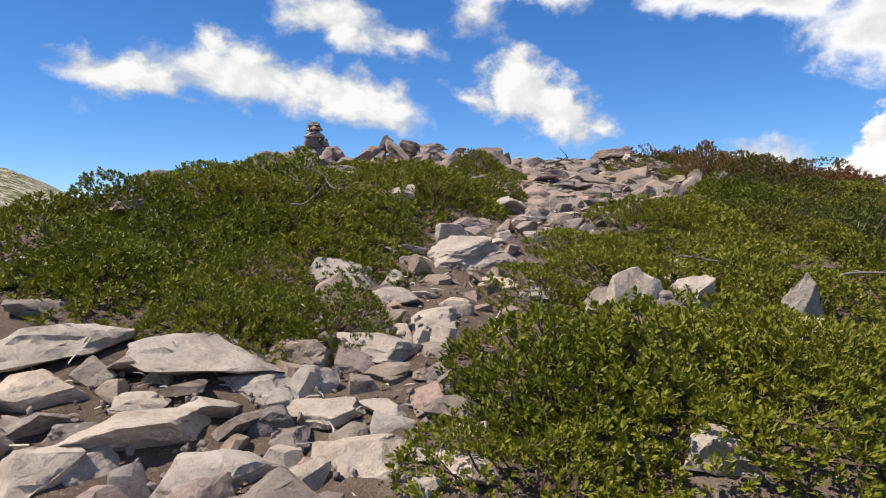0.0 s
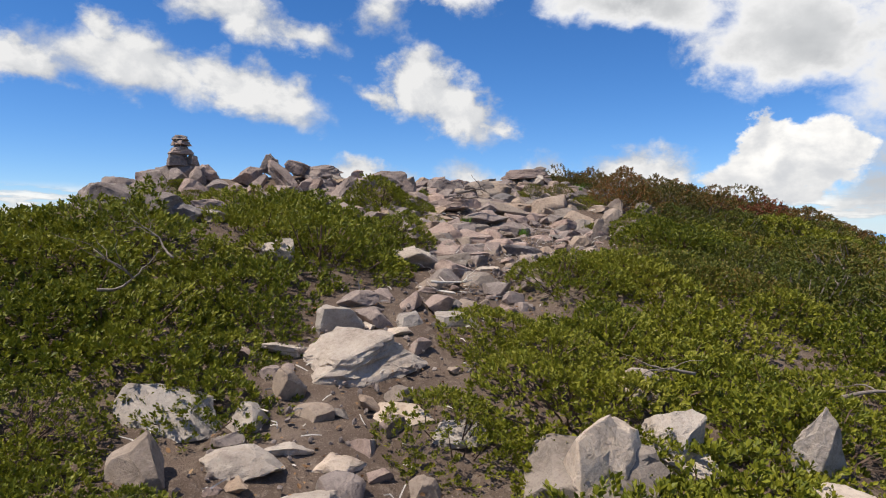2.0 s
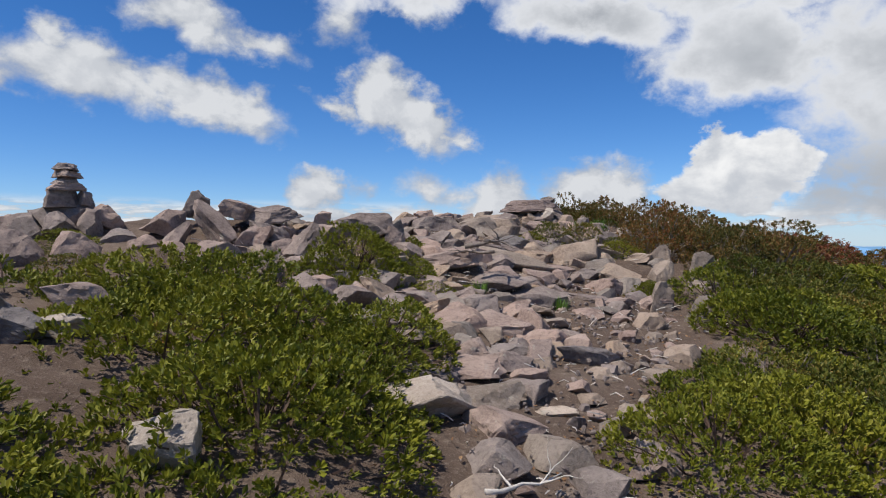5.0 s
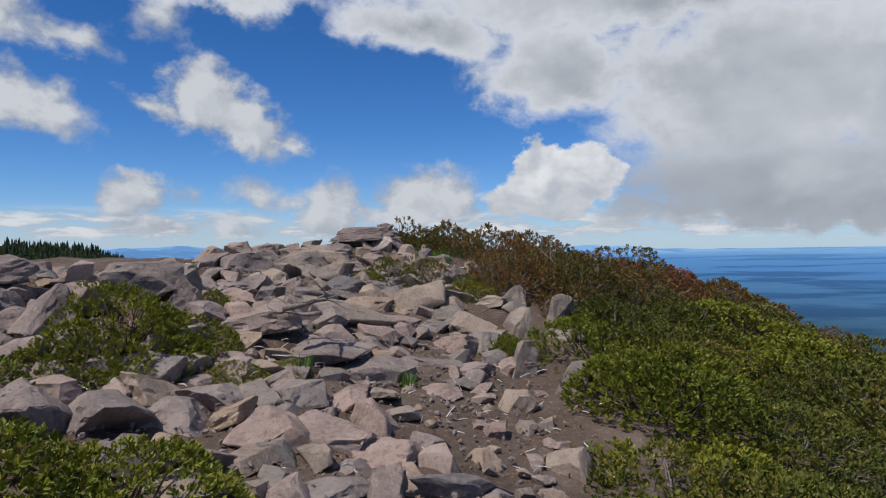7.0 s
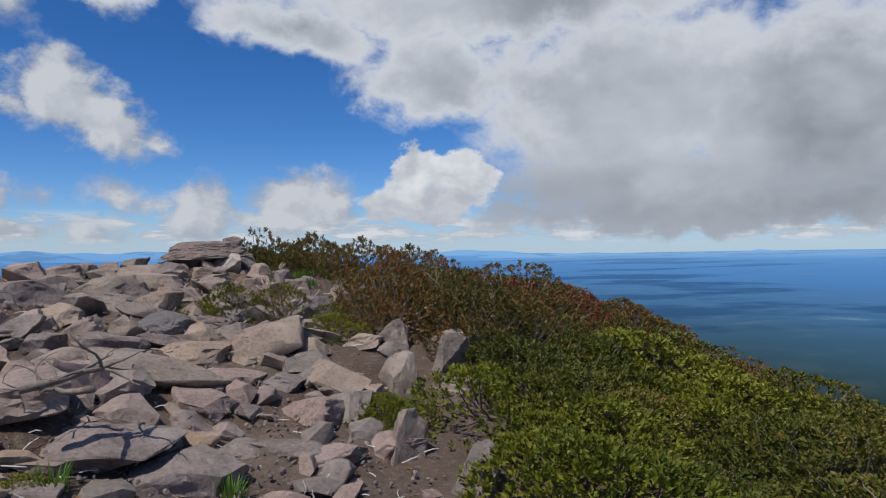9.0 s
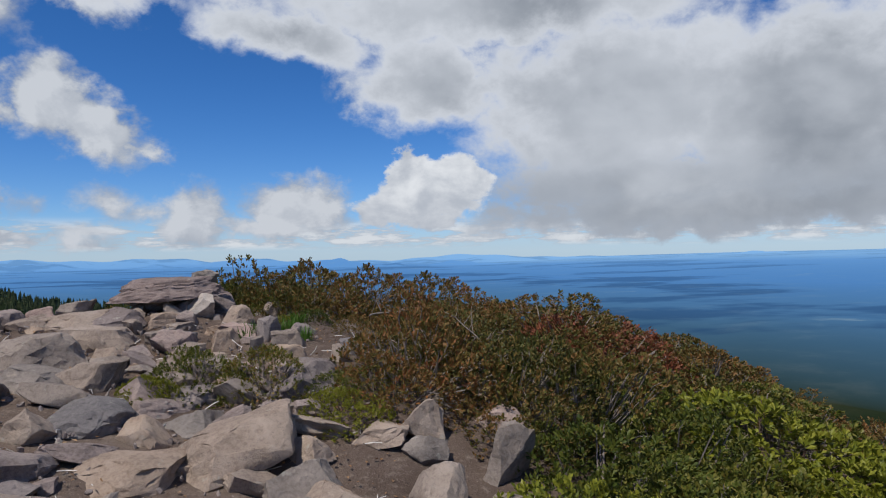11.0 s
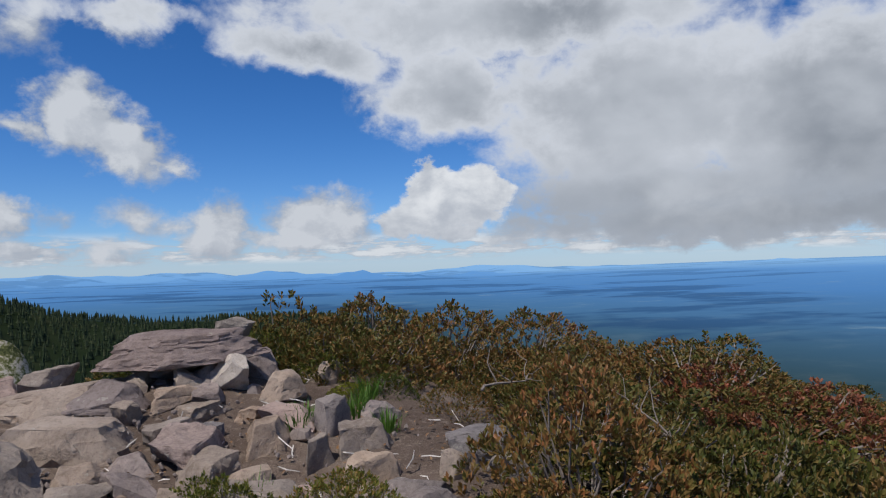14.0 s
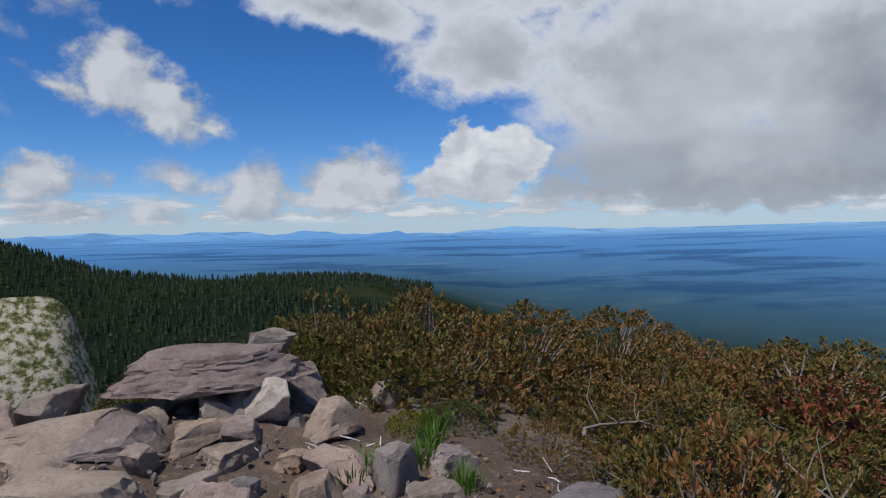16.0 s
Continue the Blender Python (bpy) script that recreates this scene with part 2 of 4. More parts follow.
LEAF_RED = leaf_material("red_manzanita_leaf", [(0.0, (0.08, 0.06, 0.022)), (0.4, (0.18, 0.068, 0.032)), (1.0, (0.29, 0.08, 0.042))])
LEAF_GRASS = leaf_material("fresh_green_blade", [(0.0, (0.05, 0.12, 0.015)), (1.0, (0.16, 0.27, 0.04))], 0.3)


def wood_material(name, a, c2):
    m, t, b = material(name, 0.75, 0.25)
    p = place(t)
    n = noise_tex(t, p, 30, 5, 0.65)
    link(t, ramp(t, n, [(0.3, a), (0.7, c2)]), b.inputs["Base Color"])
    bump(t, b, n, 0.5, 0.006)
    return m


TWIG = wood_material("manzanita_twig_bark", (0.06, 0.035, 0.025), (0.14, 0.095, 0.075))
TWIG_GREY = wood_material("grey_dead_twig", (0.12, 0.095, 0.08), (0.27, 0.23, 0.20))
DRIFT = wood_material("bleached_dead_wood", (0.38, 0.35, 0.32), (0.68, 0.64, 0.59))


def soil_material():
    m, t, b = material("dark_gritty_soil", 0.95, 0.15)
    p = place(t)
    big, mid, small = noise_tex(t, p, 1.6, 5, 0.6), noise_tex(t, p, 22, 5, 0.7), noise_tex(t, p, 120, 3, 0.6)
    c = ramp(t, big, [(0.3, (0.075, 0.052, 0.040)), (0.55, (0.13, 0.095, 0.075)), (0.75, (0.20, 0.155, 0.125))])
    c = mix_rgb(t, remap(t, mid, 0.5, 0.75, 0.0, 0.7), c, (0.26, 0.21, 0.17))
    c = mix_rgb(t, remap(t, small, 0.58, 0.75, 0.0, 0.6), c, (0.36, 0.30, 0.26))
    c = mix_rgb(t, remap(t, small, 0.42, 0.25, 0.0, 0.7), c, (0.03, 0.02, 0.015))
    link(t, c, b.inputs["Base Color"])
    bump(t, b, maths(t, "MULTIPLY_ADD", small, 0.35, mid), 0.8, 0.03)
    return m


def far_material(name, haze_glow):
    """Land kilometres off: forest and clearings; blue haze painted as emission, stronger with distance."""
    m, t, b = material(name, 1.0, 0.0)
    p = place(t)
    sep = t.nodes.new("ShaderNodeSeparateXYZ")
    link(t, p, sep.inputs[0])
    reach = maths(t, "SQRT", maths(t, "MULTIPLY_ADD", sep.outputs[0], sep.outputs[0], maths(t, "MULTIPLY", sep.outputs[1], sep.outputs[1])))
    # painted cloud shadows and clearings lie in long streets across the plain
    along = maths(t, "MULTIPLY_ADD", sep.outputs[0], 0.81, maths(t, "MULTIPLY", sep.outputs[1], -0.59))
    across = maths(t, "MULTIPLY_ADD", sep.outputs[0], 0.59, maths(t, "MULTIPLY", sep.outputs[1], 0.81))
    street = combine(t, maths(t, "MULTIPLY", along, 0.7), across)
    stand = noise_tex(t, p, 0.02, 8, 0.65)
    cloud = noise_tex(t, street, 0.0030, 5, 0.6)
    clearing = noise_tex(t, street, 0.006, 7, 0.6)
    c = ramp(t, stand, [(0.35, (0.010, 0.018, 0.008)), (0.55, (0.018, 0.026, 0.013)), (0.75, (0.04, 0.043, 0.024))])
    # cloud shadows put into the colour: darker base here, darker blue tint below
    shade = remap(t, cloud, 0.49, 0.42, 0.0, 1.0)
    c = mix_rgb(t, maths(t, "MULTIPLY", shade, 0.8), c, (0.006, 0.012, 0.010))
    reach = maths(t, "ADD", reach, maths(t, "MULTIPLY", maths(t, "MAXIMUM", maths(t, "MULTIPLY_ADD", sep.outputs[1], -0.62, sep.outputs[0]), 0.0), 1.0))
    # painted haze: with distance the base colour darkens and a blue glow grows
    haze = remap(t, reach, 500, 1050, 0.0, 1.0, False)
    haze = maths(t, "POWER", haze, 0.55)
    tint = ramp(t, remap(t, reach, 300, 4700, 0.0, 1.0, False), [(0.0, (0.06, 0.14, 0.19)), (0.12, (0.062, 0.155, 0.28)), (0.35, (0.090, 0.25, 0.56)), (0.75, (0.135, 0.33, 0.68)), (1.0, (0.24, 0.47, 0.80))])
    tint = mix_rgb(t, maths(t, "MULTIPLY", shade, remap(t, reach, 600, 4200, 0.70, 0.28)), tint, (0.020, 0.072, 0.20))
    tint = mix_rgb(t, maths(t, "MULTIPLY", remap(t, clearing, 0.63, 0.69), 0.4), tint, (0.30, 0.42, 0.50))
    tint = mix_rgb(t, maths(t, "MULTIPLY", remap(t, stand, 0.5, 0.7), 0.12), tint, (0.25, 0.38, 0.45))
    link(t, mix_rgb(t, haze, c, (0.01, 0.02, 0.03)), b.inputs["Base Color"])
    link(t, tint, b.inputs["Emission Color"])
    link(t, maths(t, "MULTIPLY", haze, haze_glow), b.inputs["Emission Strength"])
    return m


SOIL = soil_material()
FAR = far_material("far_valley_painted_haze", 1.0)
HILLS = far_material("far_hills_painted_haze", 1.1)


def slope_material(name, scale, relief):
    m, t, b = material(name, 0.95, 0.1)
    p = place(t)
    n = noise_tex(t, p, scale, 8, 0.72)
    c = ramp(t, n, [(0.38, (0.035, 0.045, 0.018)), (0.47, (0.12, 0.125, 0.045)), (0.56, (0.42, 0.38, 0.32))])
    link(t, c, b.inputs["Base Color"])
    bump(t, b, n, 0.8, relief)
    return m


SLOPE = slope_material("scrub_covered_slope", 1.0, 0.5)
ALPINE = slope_material("bare_alpine_mountainside", 0.04, 3.0)


def conifer_material():
    m, t, b = material("dark_fir_needles", 0.8, 0.15)
    c = ramp(t, whim(t, True), [(0.0, (0.012, 0.024, 0.012)), (0.7, (0.03, 0.045, 0.02)), (1.0, (0.055, 0.065, 0.03))])
    link(t, c, b.inputs["Base Color"])
    return m


FIR = conifer_material()


# ---------------------------------------------------------------- the ground
# ==== ground begin
TRAIL_Y = [-8, 0, 2.5, 3.5, 4.4, 5.5, 6.5, 8, 9.3, 11, 13, 14.5, 20]
TRAIL_X = [0, -0.3, -0.35, -0.2, -0.05, 0.35, 1.1, 1.5, 2.2, 2.8, 3.2, 3.3, 3.3]
RISE_Y = [-12, 0, 2.5, 3.5, 4.4, 5, 6, 7.1, 8.2, 9.25, 10.2, 11.4, 12.5, 13.5, 14.6, 16.5, 24]
RISE_Z = [-3.2, 0.02, 0.68, 0.86, 0.98, 1.14, 1.38, 1.53, 1.68, 1.78, 1.90, 2.16, 2.40, 2.60, 2.64, 2.2, -1.6]


def soft(v, xs, ys, w=0.5):
    return sum(np.interp(v + k * w, xs, ys) for k in (-1, -0.5, 0, 0.5, 1)) / 5


def fall(v, edge, slope, round_off=2.0):
    over = np.maximum(v - edge, 0)
    return slope * (np.sqrt(over * over + round_off * round_off) - round_off)


def wave(x, y, s):
    return (np.sin(x * 1.7 * s + 0.6) * np.cos(y * 1.3 * s - 0.4) + 0.6 * np.sin((x * 0.8 + y * 1.1) * 2.1 * s) + 0.4 * np.cos((x * 1.3 - y * 0.7) * 3.7 * s)) / 2


def ground(x, y):
    """Height of the ground: a rounded knoll with the trail up its back, then the mountain's foot and the valley."""
    x, y = np.asarray(x, float), np.asarray(y, float)
    d = x - soft(y, TRAIL_Y, TRAIL_X)
    left = np.interp(y, [1, 3, 6, 11, 14], [0.0, 0.07, 0.15, 0.12, 0.02])
    z = soft(y, RISE_Y, RISE_Z, 0.4)
    z = z + left * np.minimum(np.maximum(-d, 0), 3.2) - fall(-d, np.interp(y, [0, 5, 8, 9.5, 12], [2.3, 2.9, 3.3, 4.9, 4.9]), 0.8, 1.2) - 0.045 * np.clip(d, 0, 6) - fall(d, 4.3, 0.5)
    z = z + 0.045 * wave(x, y, 1.0)
    z = z - 0.06 * np.clip(d - 1.8, 0, 4) + 0.2 * np.exp(-(((x - 4.35) / 0.9) ** 2 + ((y - 12.4) / 1.2) ** 2)) + 0.10 * np.exp(-(((x - 5.1) / 1.2) ** 2 + ((y - 14.5) / 1.0) ** 2)) + 0.14 * np.exp(-(((x - 3.2) / 1.3) ** 2 + ((y - 14.35) / 0.75) ** 2))
    z = z + 0.20 * np.exp(-(((x + 0.5) / 1.9) ** 2 + ((y - 10.9) / 0.8) ** 2))
    r = np.hypot(x - 2, y - 9)
    az = np.degrees(np.arctan2(x - 2, y - 9))
    # forested spur, its back sinking from north to east
    spur = np.interp(az, [-40, -20, -12, -2, 5, 10, 25, 31, 38], [-50, -30, 6, -1, -24, -31, -34, -48, -62])
    far = -60 + (spur + 60) * np.exp(-((r - 480) / 190.0) ** 2) * (az > -60) * (az < 60)
    far = far + np.interp(az, [-180, -120, -60, -38, -33, -29.5, -26, -20, 40, 100, 180], [200, 300, 330, 285, 250, 180, 80, 0, 0, 60, 200]) * np.clip((r - 60) / 2500, 0, 1.2)
    far = far + 56 * np.exp(-(((az - 0.3) / 6.2) ** 4 + ((r - 100) / 20) ** 2))
    w = np.clip((r - 9) / 75, 0, 1)
    w = w * w * (3 - 2 * w)
    return z * (1 - w) + far * w
# ==== ground end


def axis(fine_a, fine_b, step, reach, grow):
    inner = list(np.arange(fine_a, fine_b + 1e-6, step))
    s, v, out = step, inner[-1], []
    while v < reach:
        s *= grow
        v += s
        out.append(v)
    s, v, low = step, inner[0], []
    while v > -reach:
        s *= grow
        v -= s
        low.append(v)
    return np.array(low[::-1] + inner + out)


def mesh_of(name, verts, faces, mats, smooth=False):
    me = bpy.data.meshes.new(name)
    me.from_pydata(verts if isinstance(verts, list) else verts.tolist(), [], faces if isinstance(faces, list) else faces.tolist())
    for m in mats:
        me.materials.append(m)
    if smooth:
        me.polygons.foreach_set("use_smooth", [True] * len(me.polygons))
    return me


def build_ground():
    xs, ys = axis(-6, 10, 0.11, 4750, 1.09), axis(-2, 17, 0.11, 4750, 1.09)
    gx, gy = np.meshgrid(xs, ys)
    gz = ground(gx, gy)
    near = np.hypot(gx - 2, gy - 8) < 14
    rough = np.array([noise.fractal((a * 3.1, b * 3.1, 0.3), 0.7, 2.2, 4) if k else 0.0 for a, b, k in zip(gx.ravel(), gy.ravel(), near.ravel())])
    gz = gz + 0.035 * rough.reshape(gz.shape)
    n, m = len(xs), len(ys)
    verts = np.stack([gx.ravel(), gy.ravel(), gz.ravel()], 1)
    i = np.arange((m - 1) * n).reshape(m - 1, n)[:, :-1].ravel()
    faces = np.stack([i, i + 1, i + n + 1, i + n], 1)
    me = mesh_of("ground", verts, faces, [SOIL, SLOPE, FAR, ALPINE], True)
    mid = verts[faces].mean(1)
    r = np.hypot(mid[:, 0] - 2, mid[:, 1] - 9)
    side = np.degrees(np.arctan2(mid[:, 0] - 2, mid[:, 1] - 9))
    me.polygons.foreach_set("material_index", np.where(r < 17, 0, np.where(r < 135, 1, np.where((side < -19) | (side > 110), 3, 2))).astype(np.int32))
    return tagged(new("ground", me), "dark gritty soil of the knoll falling to a forested valley", "ground", kind="structure")


build_ground()


def build_far_hills():
    for k, (reach, low, top, s) in enumerate(((4350, -64, 6, 1.0), (4000, -66, -8, 1.7), (3300, -68, -20, 2.4))):
        a = np.radians(np.linspace(-40, 110, 420))
        deg = np.degrees(a)
        h = 0.5 + 0.30 * np.sin(deg * 0.19 * s + k) + 0.16 * np.sin(deg * 0.53 * s + 2 * k) + 0.06 * np.sin(deg * 1.7 * s)
        h = np.clip(h, 0.02, 1) * np.interp(deg, [-40, 0, 30, 50, 70, 110], [1.0, 1.0, 0.9, 0.55, 1.1, 1.2])
        if k == 2:
            h = h * np.interp(deg, [-40, 20, 28, 36, 44, 110], [0.2, 0.25, 1.2, 1.2, 0.2, 0.2])
        zt = low + (top - low) * h
        rows = [np.stack([np.sin(a) * q, np.cos(a) * q, z], 1) for q, z in ((reach - 260, np.full_like(zt, low)), (reach - 90, low + (zt - low) * 0.7), (reach, zt), (reach + 200, np.full_like(zt, low)))]
        v = np.concatenate(rows)
        n = len(a)
        faces = [[j * n + i, j * n + i + 1, (j + 1) * n + i + 1, (j + 1) * n + i] for j in range(3) for i in range(n - 1)]
        tagged(new("backdrop", mesh_of("backdrop", v, faces, [HILLS], True)), "far-off mountain range on the horizon, painted blue with haze", "mountain range", kind="structure")


build_far_hills()


# ---------------------------------------------------------------- rocks
def ico(level):
    bm = bmesh.new()
    bmesh.ops.create_icosphere(bm, subdivisions=level, radius=1.0)
    v = np.array([p.co[:] for p in bm.verts])
    f = [[p.index for p in q.verts] for q in bm.faces]
    bm.free()
    return v, f


PEBBLE = ico(1)


def rock_planes(rng, sides, lean, cuts):
    """Break planes of one block: a top, a bed, a ring of sides and slanting chips."""
    planes = [((rng.normal(0, lean * 0.7), rng.normal(0, lean * 0.7), 1), rng.uniform(0.6, 0.9)), ((rng.normal(0, lean * 0.3), rng.normal(0, lean * 0.3), -1), rng.uniform(0.75, 0.95))]
    turn = rng.uniform(0, 6.28)
    for k in range(sides):
        a = turn + 6.2832 * (k + rng.uniform(-0.42, 0.42)) / sides
        planes.append(((math.cos(a), math.sin(a), rng.normal(0.22, lean * 1.5)), rng.uniform(0.45, 1.0)))
    for k in range(cuts):
        a = rng.uniform(0, 6.28)
        planes.append(((math.cos(a), math.sin(a), rng.uniform(0.7, 2.6) * (-1 if k % 4 == 3 else 1)), rng.uniform(0.70, 1.0)))
    planes += [((1, 0, 0), 1.25), ((-1, 0, 0), 1.25), ((0, 1, 0), 1.25), ((0, -1, 0), 1.25)]
    n = np.array([p[0] for p in planes], float)
    return n / np.linalg.norm(n, axis=1)[:, None], np.array([p[1] for p in planes])


GRAIN = {3: (0.5, 1), 4: (0.28, 3), 5: (0.16, 4)}


def rock_shape(seed, level=4, sides=6, lean=0.32, cuts=5, layers=0.03):
    """Block split along random planes, its arrises chipped, its faces stepped and pitted; fills a box two units wide."""
    rng = np.random.default_rng(seed)
    n, h = rock_planes(rng, sides, lean, cuts)
    trio = np.array(list(itertools.combinations(range(len(n)), 3)))
    a, c = n[trio], h[trio]
    ok = np.abs(np.linalg.det(a)) > 1e-3
    pts = np.linalg.solve(a[ok], c[ok][:, :, None])[:, :, 0]
    pts = pts[(pts @ n.T <= h + 1e-6).all(1)]
    bm = bmesh.new()
    for p in np.unique(pts.round(5), axis=0):
        bm.verts.new(p)
    bmesh.ops.convex_hull(bm, input=bm.verts[:])
    bmesh.ops.remove_doubles(bm, verts=bm.verts[:], dist=0.03)
    bmesh.ops.dissolve_limit(bm, angle_limit=0.03, verts=bm.verts[:], edges=bm.edges[:])
    bmesh.ops.bevel(bm, geom=bm.edges[:], offset=0.035, segments=1, affect="EDGES", clamp_overlap=True)
    bmesh.ops.triangulate(bm, faces=bm.faces[:])
    size, rounds = GRAIN[level]
    for _ in range(rounds):
        long = [e for e in bm.edges if e.calc_length() > size]
        if long:
            bmesh.ops.subdivide_edges(bm, edges=long, cuts=1)
            bmesh.ops.triangulate(bm, faces=bm.faces[:])
    bm.normal_update()
    off = Vector(rng.uniform(-50, 50, 3))
    for v in bm.verts:
        q = v.co
        step = round(noise.noise(q * 1.5 + off) * 2.6) / 2.6
        grit = noise.fractal(q * 3.0 + off, 0.8, 2.1, 4)
        bed = noise.noise(Vector((q[0] * 0.8, q[1] * 0.8, q[2] * 6)) + off)
        v.co = q + v.normal * (0.11 * step + 0.05 * grit + layers * bed)
    p = np.array([v.co[:] for v in bm.verts])
    f = [[v.index for v in q.verts] for q in bm.faces]
    bm.free()
    lo, hi = p.min(0), p.max(0)
    return (p - (lo + hi) / 2) / ((hi - lo) / 2), f


def rock_mesh(seed, size, mat, level=4, **kw):
    p, f = rock_shape(seed, level, **kw)
    return mesh_of("rock", p * np.array(size) * 0.5, f, [mat], False)


def finish_rock(me):
    me.polygons.foreach_set("use_smooth", [True] * len(me.polygons))
    me.set_sharp_from_angle(angle=radians(24))
    return me


def rock_at(x, y, size, mat=None, yaw=0.0, tip=0.0, roll=0.0, sink=0.3, lift=0.0, seed=0, level=4, label="", name="rock", group="", **kw):
    """One loose stone bedded in the ground; sink is the share of its height below the soil."""
    me = finish_rock(rock_mesh(seed or int(abs(x * 9110 + y * 3771)), size, mat or ROCK, level, **kw))
    ob = new(name, me)
    z = float(ground(x, y)) + size[2] * (0.5 - sink) + lift
    ob.matrix_world = pose(x, y, z, tip, roll, yaw)
    tagged(ob, label or "angular pinkish-grey lava rock bedded in soil", "rock", group)
    return ob


KINDS = {"g": ROCK, "p": ROCK_PALE, "d": ROCK_DARK, "w": ROCK_WARM, "t": ROCK_TAN}
LABELS = {"g": "angular pinkish-grey lava rock beside the trail", "p": "pale weathered angular rock among the shrubs", "d": "dark angular lava rock on the trail", "t": "tan-grey angular lava rock in the rock field", "w": "warm brown angular rock on the trail"}

# single rocks up the trail: place, width, depth, height, turn, kind
ROCKS_A = [
    (-1.32, 2.11, 0.25, 0.21, 0.27, 42, "p"), (-1.01, 2.12, 0.13, 0.14, 0.2, 32, "d"), (-0.48, 2.17, 0.2, 0.16, 0.2, 8, "p"),
    (-1.18, 2.19, 0.22, 0.18, 0.17, 24, "p"), (-0.07, 2.21, 0.12, 0.14, 0.12, 15, "g"), (-0.77, 2.23, 0.37, 0.3, 0.19, 22, "g"),
    (0.08, 2.3, 0.24, 0.19, 0.17, -9, "g"), (-0.3, 2.32, 0.33, 0.27, 0.22, 11, "p"), (-0.57, 2.33, 0.18, 0.14, 0.14, 23, "p"),
    (-0.09, 2.4, 0.16, 0.14, 0.07, -9, "p"), (-1.12, 2.42, 0.47, 0.39, 0.21, 21, "p"), (0.67, 2.48, 0.27, 0.17, 0.07, -14, "p"),
    (0.09, 2.5, 0.19, 0.16, 0.18, 10, "p"),
]
ROCKS_B = [
    (-0.65, 2.59, 0.22, 0.18, 0.16, 25, "d"), (-0.19, 2.59, 0.2, 0.16, 0.06, 12, "p"), (-1.19, 2.62, 0.22, 0.18, 0.1, 26, "p"),
    (-0.92, 2.62, 0.27, 0.22, 0.1, 20, "p"), (-1.63, 2.65, 0.36, 0.3, 0.26, 32, "p"), (-0.49, 2.68, 0.32, 0.26, 0.13, 23, "p"),
    (-0.24, 2.7, 0.21, 0.17, 0.1, -7, "p"), (-1.08, 2.74, 0.18, 0.15, 0.09, 25, "w"), (-0.79, 2.83, 0.34, 0.28, 0.14, 5, "p"),
    (1.67, 2.86, 0.09, 0.14, 0.06, -21, "p"), (-0.57, 2.9, 0.21, 0.17, 0.22, 19, "g"), (-1.03, 3.05, 0.7, 0.58, 0.28, 18, "g"),
    (-0.27, 3.07, 0.22, 0.18, 0.1, -3, "w"),
]
ROCKS_C = [
    (-1.81, 3.1, 0.63, 0.52, 0.23, 41, "g"), (-0.29, 3.34, 0.5, 0.41, 0.17, 13, "g"), (-0.01, 3.49, 0.15, 0.14, 0.22, -5, "p"),
    (-0.11, 3.51, 0.14, 0.14, 0.18, 7, "p"), (-2.1, 3.53, 0.38, 0.31, 0.17, 44, "g"), (-0.23, 3.58, 0.18, 0.15, 0.17, -6, "p"),
    (-0.33, 3.73, 0.24, 0.19, 0.18, 8, "g"), (2.01, 3.83, 0.39, 0.32, 0.3, -24, "p"), (-0.1, 3.89, 0.36, 0.3, 0.12, -10, "p"),
    (-2.54, 3.98, 0.26, 0.22, 0.12, 42, "g"), (1.11, 4.05, 0.56, 0.46, 0.49, -21, "g"), (-2.67, 4.17, 0.23, 0.19, 0.16, 38, "p"),
    (-0.3, 4.22, 0.31, 0.26, 0.19, 16, "p"),
]
ROCKS_D = [
    (0.08, 4.25, 0.24, 0.2, 0.12, -11, "p"), (1.59, 4.3, 0.48, 0.4, 0.2, -13, "p"), (-0.14, 4.36, 0.21, 0.17, 0.09, 2, "p"),
    (0.63, 4.52, 0.31, 0.26, 0.14, -16, "p"), (-2.2, 4.52, 0.25, 0.2, 0.12, 23, "p"), (-0.67, 4.57, 0.44, 0.36, 0.32, 12, "p"),
    (-0.34, 4.58, 0.19, 0.15, 0.22, 1, "p"), (-0.05, 4.67, 0.19, 0.16, 0.13, 7, "w"), (0.39, 4.67, 0.28, 0.23, 0.15, -12, "p"),
    (-0.18, 4.87, 0.17, 0.14, 0.31, 4, "g"), (-0.42, 5.19, 0.11, 0.14, 0.12, 8, "g"),
]
ROCKS_E = [
    (-0.21, 5.28, 0.27, 0.16, 0.07, 10, "p"), (-2.44, 5.28, 0.34, 0.28, 0.22, 14, "g"), (0.42, 5.55, 0.2, 0.17, 0.07, -15, "p"),
    (0.08, 5.58, 0.27, 0.22, 0.31, -1, "p"), (0.23, 5.59, 0.12, 0.14, 0.08, -16, "p"), (0.29, 5.69, 0.23, 0.18, 0.19, -1, "g"),
    (0.51, 5.7, 0.23, 0.19, 0.18, -7, "p"), (0.83, 5.75, 0.27, 0.22, 0.18, -11, "p"), (0.19, 5.97, 0.27, 0.22, 0.17, -7, "g"),
    (0.86, 6.12, 0.18, 0.15, 0.13, -17, "d"), (0.36, 6.15, 0.16, 0.14, 0.12, -17, "g"), (1.03, 7.2, 0.42, 0.34, 0.21, -23, "g"),
    (1.36, 7.37, 0.25, 0.12, 0.07, -20, "p"),
]
